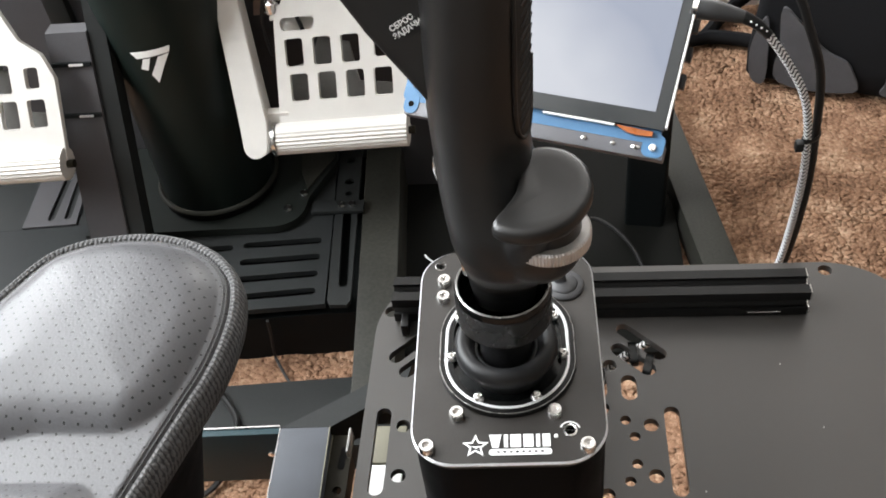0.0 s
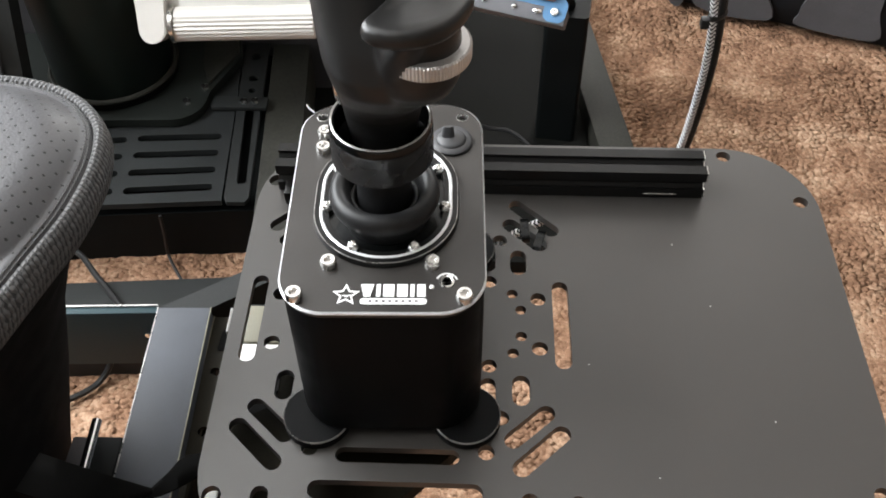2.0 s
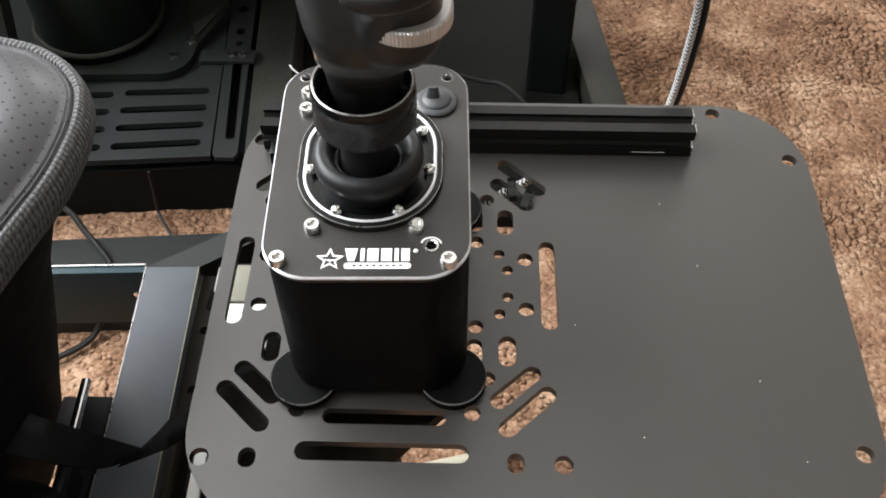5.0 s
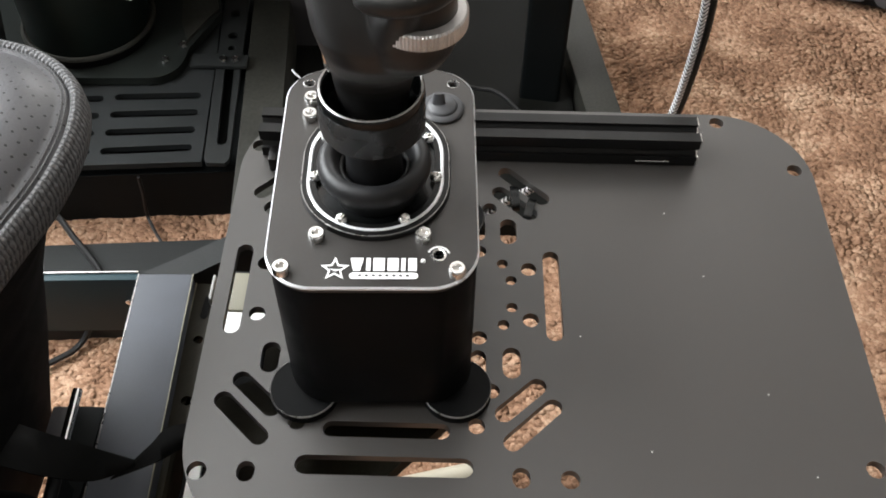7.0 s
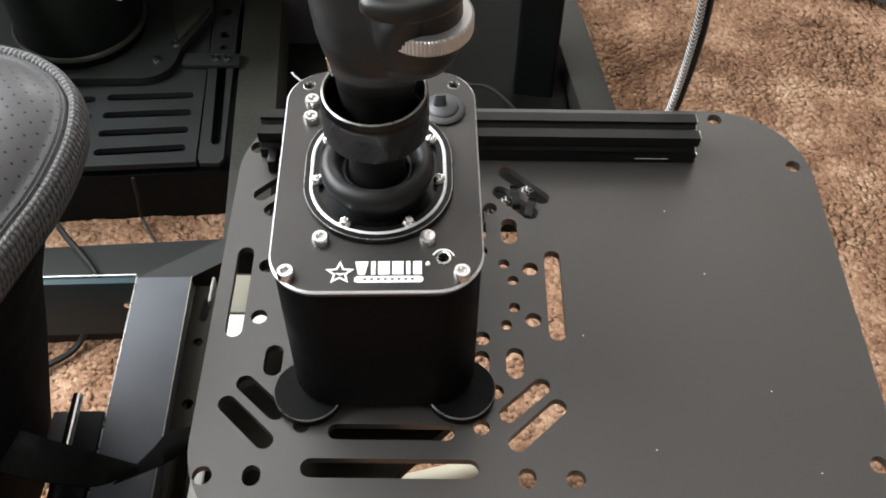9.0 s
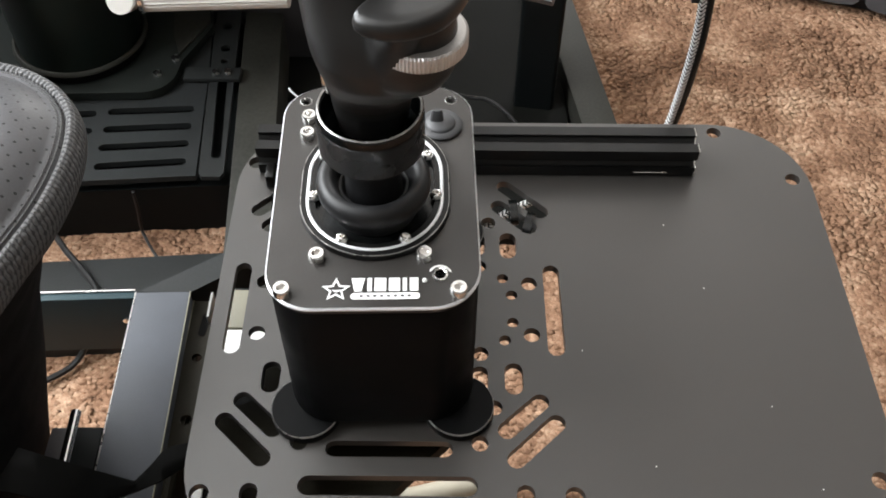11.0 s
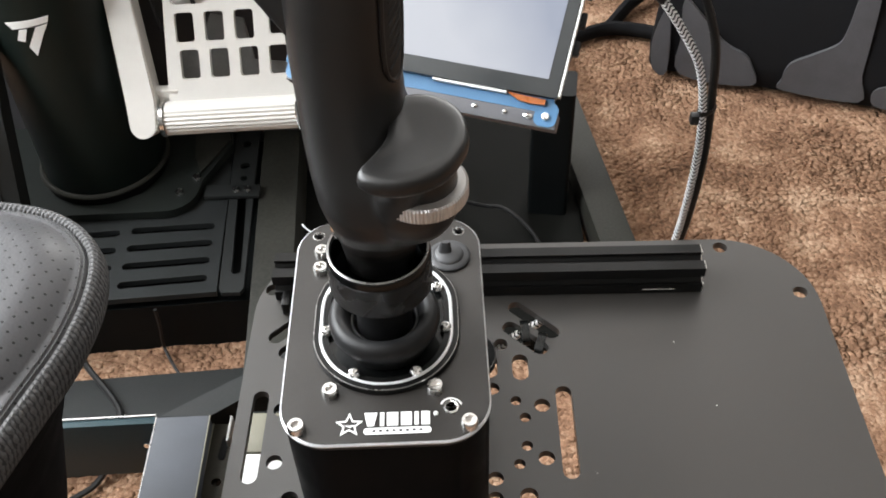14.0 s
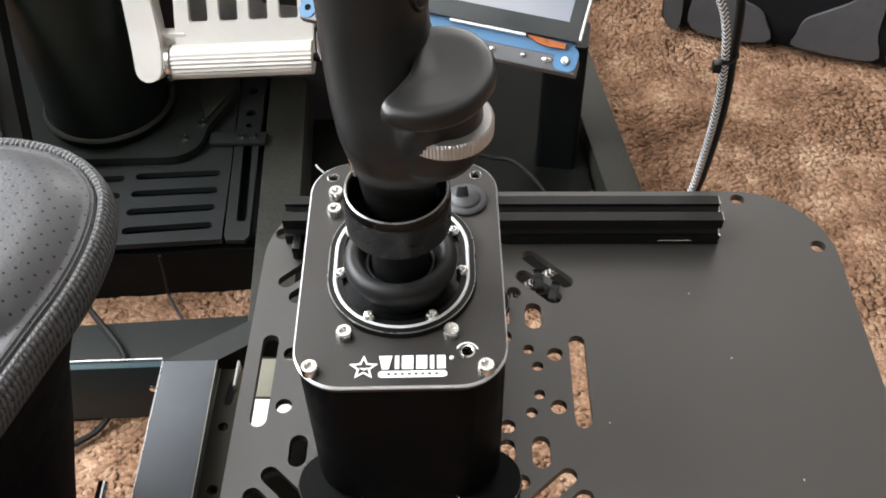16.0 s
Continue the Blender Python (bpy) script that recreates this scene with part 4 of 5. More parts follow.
for x, y, rz in ((0.0660, 0.0768, 4), (0.0745, 0.0672, -16)):
    z = thing("zip_tie", pose(x, y, 0.0, 0, 0, rz), "glossy black zip tie looped through the plate slots", "zip tie", "zip ties in the plate")
    rings = []
    for a in range(33):
        c, d = math.cos(a * math.pi / 16), math.sin(a * math.pi / 16)
        y, h = 0.0074 * math.copysign(abs(c) ** 0.7, c), -0.0022 + 0.0036 * math.copysign(abs(d) ** 0.6, d)
        rings.append([(w, y + c * o, h + d * o) for w, o in ((-0.0024, 0.0), (0.0024, 0.0), (0.0024, 0.0009), (-0.0024, 0.0009))])
    part("strap", loft(rings, caps=False), GLOSSB, z, angle=40)
    part("latch", box(-0.0021, 0.0021, 0.0030, 0.0068, -0.0085, -0.0062, 0.0005), GLOSSB, z)
thin = thing("thin_cable", pose(0.03, 0.64, FLOOR + 0.03), "thin black cable trailing behind the base", "cable", local=False)
part("wire", tube(spline([(0.000, 0.70, FLOOR + 0.020), (0.0578, 0.657, FLOOR + 0.040), (0.080, 0.648, FLOOR + 0.045), (0.1023, 0.630, FLOOR + 0.043), (0.125, 0.60, FLOOR + 0.035), (0.14, 0.55, FLOOR + 0.028)], 6), 0.0026, 8), CABLE, thin)

# ---- small display ----
B0 = Vector((0.0824, 0.1411, 0.100))
UL, UW = Vector((-0.944, 0.331, 0.0)), Vector((0.2656, 0.7506, 0.6037)).normalized()
UL = (UL - UW * UL.dot(UW)).normalized()
UN = UW.cross(UL).normalized()
if UN.z < 0:
    UN = -UN
DISP = Matrix(((UL.x, UW.x, UN.x, B0.x), (UL.y, UW.y, UN.y, B0.y), (UL.z, UW.z, UN.z, B0.z), (0, 0, 0, 1)))
disp = thing("small_display", Matrix.Translation(B0), "small lit bare display panel on a blue circuit board", "display", local=False)


def panel_box(a0, a1, b0, b1, c0, c1, bevel=0.0):
    return box(a0, a1, b0, b1, c0, c1, bevel, DISP)


part("holder", panel_box(-0.001, 0.168, -0.0005, 0.0092, -0.010, -0.0019, 0.001), PRINTED, disp, "grey printed holder")
part("board", prism([rrect(0.0840, 0.0560, 0.004, 6, 0.0870, 0.0645)], -0.0032, -0.0016, f=lambda a, b, c: tuple(DISP @ Vector((a, b, c)))), BLUE, disp, "blue circuit board")
part("glass", panel_box(0.0015, 0.1640, 0.0166, 0.1200, -0.0014, 0.0030, 0.0006), BEZEL, disp, "dark glass border")
part("lit_panel", panel_box(0.0086, 0.1560, 0.0268, 0.1140, 0.0031, 0.0034), SCREEN, disp, "pale lit panel")
part("side_strip", panel_box(0.0000, 0.0012, 0.0180, 0.1200, -0.0014, 0.0026), TRIM, disp, "white metal side strip")
part("film_edge", panel_box(0.0310, 0.0760, 0.0150, 0.0163, -0.0012, 0.0018), TRIM, disp, "white flex edge")
part("flex_film", prism([[(0.0075, 0.0122), (0.0170, 0.0117), (0.0230, 0.0124), (0.0310, 0.0160), (0.0075, 0.0152)]], -0.0010, 0.0012, f=lambda a, b, c: tuple(DISP @ Vector((a, b, c)))), ORANGE, disp, "orange flex film")
for a in (0.0060, 0.1640):
    if a < 0.1:
        part("board_screw", lathe([(0.0024, 0.0), (0.0022, 0.0010), (0.0010, 0.0012), (0.0, 0.0006)], 16), STEEL, disp, "bright board screw", at=DISP @ pose(a, 0.0062, -0.0012))
    if a > 0.1:
        # Black disc on the ear draws the shaded inside of an uncut hole.
        part("ear_hole", lathe([(0.0019, 0.0), (0.0017, 0.0003), (0.0, 0.0003)], 14), HOLE, disp, "dark screw hole", at=DISP @ pose(a, 0.0066, -0.0012))
    part("board_ear", prism([rrect(0.0066 if a < 0.1 else 0.0050, 0.0072, 0.0046, 8)], -0.0012, 0.0004), BLUE, disp, "bright blue rounded ear", at=DISP @ pose(a, 0.0076, -0.0017))
for a, w in ((0.0160, 0.0030), (0.0300, 0.0016), (0.0480, 0.0018)):
    part("solder_blob", loft([oval(0, 0, z, w * k, 0.0016 * k, 12) for z, k in ((0, 1), (0.0008, 0.9), (0.0014, 0.4))]), STEEL, disp, at=DISP @ pose(a, 0.0050, -0.0019))
for b in (0.045, 0.062, 0.080, 0.097):
    part("side_port", panel_box(-0.0030, 0.0010, b, b + 0.009, -0.0078, -0.0033, 0.0005), CABLE, disp, "dark side port")
part("standoff", panel_box(0.0900, 0.1030, -0.0040, 0.0020, -0.0080, -0.0040, 0.0006), STEEL, disp, "bright standoff")

stand = thing("display_stand", pose(0.148, 0.685, FLOOR), "black post and arm holding the small display", "display stand", local=False)
part("post", prism([rrect(0.0265, 0.0265, 0.006, 5)], FLOOR + 0.012, -0.262), DARKST, stand, "black square post", at=pose(0.148, 0.685, 0, 0, 0, -8))
part("post_foot", box(0.105, 0.185, 0.640, 0.730, FLOOR + 0.0005, FLOOR + 0.0118, 0.002), DARKST, stand)
part("arm", tube(spline([(0.148, 0.685, -0.265), (0.12, 0.60, -0.16), (0.06, 0.40, 0.03), (0.03, 0.255, 0.128)], 6), 0.009, 10), DARKST, stand, "black arm")
part("arm_plate", panel_box(0.045, 0.115, 0.045, 0.095, -0.0075, -0.0034, 0.001), DARKST, stand)

# ---- seat ----
seat = thing("racing_seat", pose(-0.23, -0.1, FLOOR), "grey perforated leather racing seat cushion with knitted border", "seat", local=False)
EDGEPTS = [(-0.330, -0.300), (-0.330, -0.150), (-0.325, -0.040), (-0.312, 0.030), (-0.2985, 0.0610), (-0.2830, 0.0860), (-0.2630, 0.0975), (-0.2460, 0.1010), (-0.2245, 0.1023), (-0.2050, 0.0990), (-0.1866, 0.0920), (-0.1703, 0.0797), (-0.1578, 0.0618), (-0.1530, 0.0400), (-0.1530, 0.0180), (-0.1565, -0.0060), (-0.1635, -0.0300), (-0.1710, -0.0560), (-0.1830, -0.1000), (-0.1930, -0.1600), (-0.1950, -0.300)]
outline = [(p.x, p.y) for p in spline([(x, y, 0) for x, y in EDGEPTS], 6)]


def inset_point(i, d):
    n = len(outline)
    a, b = outline[max(i - 1, 0)], outline[min(i + 1, n - 1)]
    tx, ty = b[0] - a[0], b[1] - a[1]
    ln = math.hypot(tx, ty)
    return outline[i][0] + ty / ln * d, outline[i][1] - tx / ln * d


SEATZ = 0.086


def pad_depth(a, b, r):
    """How far inside a pad with a rounded corner a point lies, given its distances from the two edges."""
    return r - math.hypot(max(r - a, 0.0), max(r - b, 0.0)) + max(min(a, b) - r, 0.0)


def seat_height(x, y, d):
    """Height of the cushion d metres inside its border: two pads with rounded corners and a flat margin between them."""
    z = SEATZ - 0.004 + 0.010 * min(d / 0.011, 1.0)
    upper = (d - 0.0125, y + 0.0433 + 0.2 * max(0.0, -0.24 - x))
    lower = (d - 0.0150, -0.0705 - y)
    for a, b in (upper, lower):
        k = pad_depth(a, b, 0.022)
        if k > 0:
            e = min(k / 0.020, 1.0)
            z += 0.0085 * e * (2.0 - e) + 0.007 * math.sin(min(k / 0.055, 1.0) * math.pi / 2)
    return z


rows = []
n = len(outline)
oarr = np.array(outline)
peak = int(oarr[:, 1].argmax())
TOP = oarr[peak, 1]
for j in range(240):
    w = j / 239
    y = TOP - 0.0005 - (TOP + 0.2985) * (0.55 * w + 0.45 * w ** 3)
    x0 = float(np.interp(y, oarr[:peak + 1, 1], oarr[:peak + 1, 0]))
    x1 = float(np.interp(y, oarr[peak:, 1][::-1], oarr[peak:, 0][::-1]))
    ring = []
    for i in range(121):
        x = x0 + (x1 - x0) * (0.5 - 0.5 * math.cos(math.pi * i / 120))
        d = float(np.min(np.hypot(oarr[:, 0] - x, oarr[:, 1] - y)))
        ring.append((x, y, seat_height(x, y, d)))
    rows.append(ring)
part("cushion", loft(rows, closed=False), LEATHER, seat, "grey perforated leather cushion", angle=180)
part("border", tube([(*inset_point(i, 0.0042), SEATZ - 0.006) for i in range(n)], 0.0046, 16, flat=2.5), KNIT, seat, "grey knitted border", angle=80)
for d, z in ((0.0086, 0.0042), (0.0104, 0.0052)):
    part("seam", tube([(*inset_point(i, d), SEATZ + z) for i in range(n)], 0.0006, 6), KNIT, seat, "stitched seam", angle=80)
part("skirt", loft([[(-0.262 + (x + 0.262) * k, -0.05 + (y + 0.05) * (0.45 + 0.55 * k), z) for x, y in outline] for k, z in ((0.93, SEATZ - 0.014), (0.84, SEATZ - 0.035), (0.68, SEATZ - 0.065), (0.55, SEATZ - 0.105), (0.42, SEATZ - 0.165), (0.30, SEATZ - 0.215), (0.12, SEATZ - 0.29))], closed=False), FABRIC, seat, "black fabric side", angle=60)
part("seat_pan", box(-0.31, -0.268, -0.30, 0.000, SEATZ - 0.305, SEATZ - 0.288, 0.003), DARKST, seat)
part("seat_leg", box(-0.31, -0.270, -0.25, -0.18, FLOOR - 0.004, SEATZ - 0.3052, 0.003), DARKST, seat)


def ribbon(upper, lower, thick=0.0014):
    """A flat band of webbing between two edges."""
    a, b = spline(upper, 6), spline(lower, 6)
    rings = []
    for p, q in zip(a, b):
        mid = (p + q) / 2 + Vector((0, 0, 0.0006))
        rings.append([p, mid, q, q - Vector((0, 0, thick)), mid - Vector((0, 0, thick)), p - Vector((0, 0, thick))])
    return loft(rings)


part("strap", ribbon(((-0.290, -0.0150, -0.050), (-0.231, -0.0305, -0.085), (-0.195, -0.0360, -0.101), (-0.174, -0.0420, -0.101), (-0.1530, -0.0475, -0.1015)), ((-0.285, -0.0560, -0.050), (-0.2225, -0.0610, -0.085), (-0.197, -0.0600, -0.1015), (-0.174, -0.0605, -0.1020), (-0.1530, -0.0505, -0.1022))), WEBBING, seat, "black webbing strap", angle=80)
part("strap_end", ribbon(((-0.1560, -0.0480, -0.1035), (-0.1470, -0.0360, -0.1035), (-0.1405, -0.0245, -0.1050), (-0.1290, -0.0190, -0.1080), (-0.1120, -0.0110, -0.1130)), ((-0.1660, -0.0590, -0.1035), (-0.1440, -0.0485, -0.1035), (-0.1360, -0.0425, -0.1050), (-0.1280, -0.0345, -0.1080), (-0.1110, -0.0200, -0.1130))), WEBBING, seat, "folded webbing end", angle=80)
part("seat_flap", loft([oval(-0.246, -0.105, z, rx, ry, 36, 3.0) for z, rx, ry in ((-0.150, 0.052, 0.036), (-0.118, 0.060, 0.042), (-0.108, 0.058, 0.040), (-0.104, 0.050, 0.034))]), FABRIC, seat, "black padded flap", angle=60)
lever = thing("seat_lever", pose(-0.2065, -0.02, -0.125), "short chromed seat adjusting lever with black end", "lever", local=False)
part("rod", tube([(-0.2040, 0.0045, -0.1130), (-0.2030, -0.040, -0.1140)], 0.0032, 14), CHROME, lever)
part("sleeve", tube([(-0.2030, -0.040, -0.1140), (-0.2020, -0.085, -0.1155)], 0.0042, 12), RUBBER, lever, "black sleeve")
part("bracket", box(-0.2175, -0.1950, -0.095, 0.0085, -0.170, -0.1400, 0.002), DARKST, lever)
part("bracket_lug", box(-0.2290, -0.2178, -0.020, 0.0080, -0.165, -0.1400, 0.002), UPRIGHT, lever, "grey steel lug")
part("lever_post", box(-0.2075, -0.1995, -0.085, -0.050, -0.1398, -0.1175, 0.001), DARKST, lever)

# ---- rig frame ----
def beam(name, material, parent, a, b, width, z0, z1, bevel=0.003, label=""):
    """A straight box section from a to b in plan."""
    d = math.atan2(b[1] - a[1], b[0] - a[0])
    ln = math.hypot(b[0] - a[0], b[1] - a[1])
    m = Matrix.Translation((a[0], a[1], 0)) @ Matrix.Rotation(d, 4, "Z")
    return part(name, box(0, ln, -width / 2, width / 2, z0, z1, bevel, m), material, parent, label)


rig = thing("simulator_rig", pose(-0.2, 0.5, FLOOR), "grey and black steel simulator cockpit frame on the carpet", "simulator rig", local=False)
beam("seat_arm", FRAME, rig, (-0.1735, 0.1105), (-0.1640, -0.30), 0.0385, -0.185, -0.130, 0.002, "grey box-section arm")
for off in (-0.0194, 0.0194):
    part("arm_edge", tube([(-0.1735 + off, 0.1105 + off * 0.023, -0.1306), (-0.1640 + off, -0.30 + off * 0.023, -0.1306)], 0.00055, 6), WORN_SHINE if off < 0 else STRIP, rig, "thin worn edge of the arm")
beam("arm_leg", DARKST, rig, (-0.168, -0.20), (-0.166, -0.26), 0.036, FLOOR - 0.004, -0.1852)
beam("cross_plate", TEAL, rig, (-0.38, 0.1000), (-0.1935, 0.1085), 0.006, -0.196, -0.1315, 0.001, "dark steel cross plate")
part("gusset", prism([[(-0.1925, 0.1120), (-0.1552, 0.1120), (-0.100, 0.1500), (-0.095, 0.1780), (-0.134, 0.1500)]], -0.165, -0.1330), OLIVE, rig, "dark grey gusset")
beam("cross_lip", WORN_SHINE, rig, (-0.38, 0.1035), (-0.1938, 0.1120), 0.0012, -0.1312, -0.1302, 0.0, "worn bright edge")
part("cross_screw", lathe([(0.003, 0), (0.0028, 0.0015), (0.0, 0.002)], 12), STEEL, rig, at=pose(-0.2045, 0.1045, -0.157, 90))
beam("base_beam", OLIVE, rig, (-0.70, 0.300), (-0.13, 0.345), 0.098, FLOOR - 0.004, -0.432, 0.004, "dark grey base beam")
beam("side_beam", LEGM, rig, (-0.1826, 0.300), (-0.2440, 1.12), 0.050, FLOOR - 0.004, -0.385, 0.004, "dark grey side beam")
beam("right_leg", LEGM, rig, (0.2680, 0.300), (0.1480, 1.12), 0.046, FLOOR - 0.004, -0.430, 0.004, "scuffed grey base leg")
beam("cross_panel", PANELM, rig, (-0.222, 0.785), (0.19, 0.785), 0.69, FLOOR - 0.004, FLOOR + 0.0195, 0.003, "dark floor panel")
part("pedal_deck", prism([[(-0.760, 0.4215), (-0.259, 0.4605), (-0.2720, 0.640), (-0.7740, 0.6015)]] + [capsule(-0.3735 - 0.0014 * k, 0.4735 + 0.0305 * k, -0.2790 - 0.0018 * k, 0.4825 + 0.0295 * k, 0.0055, 5) for k in range(4)] + [capsule(-0.4900 - 0.0014 * k, 0.4630 + 0.0305 * k, -0.3960 - 0.0018 * k, 0.4712 + 0.0300 * k, 0.0055, 5) for k in range(4)], -0.393, -0.385), DECKM, rig, "slotted grey pedal deck")
part("deck_back", prism([[(-0.7740, 0.6030), (-0.2722, 0.6412), (-0.2842, 0.759), (-0.785, 0.759)]], -0.393, -0.386), OLIVE, rig, "grey rear deck")
part("deck_skirt", prism([[(-0.760, 0.4230), (-0.262, 0.4620), (-0.2225, 0.4640), (-0.2480, 0.80), (-0.785, 0.80)]], FLOOR - 0.004, -0.405), DARKST, rig, "black deck base")
# Black sheet added below the deck slots, where there is only shade.
part("slot_shade", prism([[(-0.55, 0.455), (-0.27, 0.475), (-0.276, 0.600), (-0.55, 0.580)]], -0.4046, -0.3990), HOLE, rig, "black sheet in place of the shade under the slots")
part("slot_strip", prism([[(-0.2560, 0.4640), (-0.2520, 0.4570), (-0.2310, 0.4570), (-0.2270, 0.4640), (-0.2500, 0.80), (-0.2830, 0.80)], capsule(-0.2400, 0.492, -0.2535, 0.640, 0.0058, 6), circle(-0.2550, 0.658, 0.0050, 14)[::-1], circle(-0.2570, 0.683, 0.0066, 16)[::-1], circle(-0.2610, 0.728, 0.0066, 16)[::-1]], -0.389, -0.383), OLIVE, rig, "slotted side strip")
part("slot_strip", prism([[(-0.7060, 0.6075), (-0.6300, 0.6125), (-0.6480, 0.7480), (-0.7180, 0.7480)], capsule(-0.6700, 0.626, -0.6740, 0.708, 0.0050, 6), capsule(-0.6465, 0.628, -0.6540, 0.700, 0.0050, 6)], -0.3858, -0.382), UPRIGHT, rig, "slotted side strip")
part("strip_bar", box(-0.300, -0.229, 0.617, 0.639, -0.3828, -0.3765, 0.002), OLIVE, rig)
for x, y in ((-0.2600, 0.6278), (-0.2452, 0.6283)):
    part("bolt", lathe([(0.0048, 0), (0.0044, 0.003), (0.0, 0.0036)], 12), STEEL, rig, "bright bolt", at=pose(x, y, -0.3763))

upright = thing("rig_upright", pose(-0.53, 0.50, -0.385), "slanted grey upright on the pedal deck with dull joints", "upright", local=False)
SLANT = lambda z: 0.617 + (z + 0.088) * 0.414


def slanted(x0, x1, z0, z1, t0, t1):
    return loft([[(x0, SLANT(z) + t0, z), (x1, SLANT(z) + t0, z), (x1, SLANT(z) + t1, z), (x0, SLANT(z) + t1, z)] for z in (z0, z1)])


part("face", slanted(-0.5545, -0.5050, -0.3850, -0.086, 0.0, 0.02), UPRIGHT, upright)
part("side", slanted(-0.5049, -0.4835, -0.3850, 0.060, 0.004, 0.030), OLIVE, upright, "olive grey side plate")
for z in (-0.177, -0.121):
    part("joint", slanted(-0.5535, -0.5060, z, z + 0.0040, -0.003, -0.0003), DARKST, upright)
    part("joint_pin", slanted(-0.5320, -0.5150, z + 0.0012, z + 0.0032, -0.0045, -0.0031), WHEEL, upright, "dull joint pin")

# ---- rudder pedals ----
ped = thing("rudder_pedals", pose(-0.41, 0.62, -0.385), "cast aluminium rudder pedals hung beside a gloss black column", "pedals", local=False)
PX, PY, PR = -0.4365, 0.680, 0.0763
tubep = part("column", lathe([(PR, -0.358), (PR, 0.205), (PR * 0.9, 0.222), (0.0, 0.223)], 64, PX, PY), COLUMN, ped, "gloss black column")
part("column_flange", lathe([(PR + 0.0006, -0.3575), (PR + 0.0035, -0.3545), (PR + 0.0062, -0.3555), (PR + 0.0075, -0.3590), (PR + 0.0040, -0.3625)], 64, PX, PY), LEGM, ped, "grey base flange", angle=50)
part("flange_side", lathe([(PR + 0.003, -0.3626), (PR + 0.004, -0.3715)], 64, PX, PY), BODY, ped)
corner = [(-0.346 + 0.040 * math.cos(radians(d)), 0.6255 + 0.040 * math.sin(radians(d))) for d in range(-85, 1, 17)]
part("base_plate", prism([[(-0.600, 0.5775)] + corner + [(-0.3045, 0.643), (-0.2760, 0.715), (-0.2850, 0.758), (-0.600, 0.758)]], -0.3828, -0.3718), BASEM, ped, "dark green-grey base plate with a rounded corner", angle=30)
part("base_web", prism([[(-0.3085, 0.655), (-0.2800, 0.720), (-0.2870, 0.752), (-0.3320, 0.752), (-0.3220, 0.690)]], -0.3716, -0.3685), LEGM, ped, "grey web on the base plate")
for x, y in ((-0.3300, 0.6190), (-0.3130, 0.6480)):
    part("bolt", lathe([(0.0054, 0), (0.0050, 0.003), (0.0, 0.0038)], 12), STEEL, ped, "steel bolt", at=pose(x, y, -0.3717))


def on_column(deg, z, out=0.0006):
    return (PX + (PR + out) * math.cos(radians(deg)), PY + (PR + out) * math.sin(radians(deg)), z)


def emblem(points):
    fine = [(a[0] + (b[0] - a[0]) * k / 8, a[1] + (b[1] - a[1]) * k / 8) for a, b in zip(points, points[1:] + points[:1]) for k in range(8)]
    return prism([fine], 0.0002, 0.0008, f=lambda u, v, o: on_column(-90 + u, v, o))


part("emblem", emblem([(-14.8, -0.1091), (21.5, -0.1033), (19.8, -0.1107), (-10.3, -0.1172)]), WHITE, tubep, "white printed wedge")
part("emblem", emblem([(-4.7, -0.1174), (2.0, -0.1163), (-3.2, -0.1324), (-9.4, -0.1306)]), WHITE, tubep, "white printed bar")
part("emblem", emblem([(9.0, -0.1153), (19.0, -0.1123), (13.0, -0.1250), (2.5, -0.1501), (-1.4, -0.1385)]), WHITE, tubep, "white printed slash")

P0, UD = Vector((-0.2, 0.6, -0.235)), Vector((0, 0.5, 0.866))
UNP = Vector((0, -0.866, 0.5))


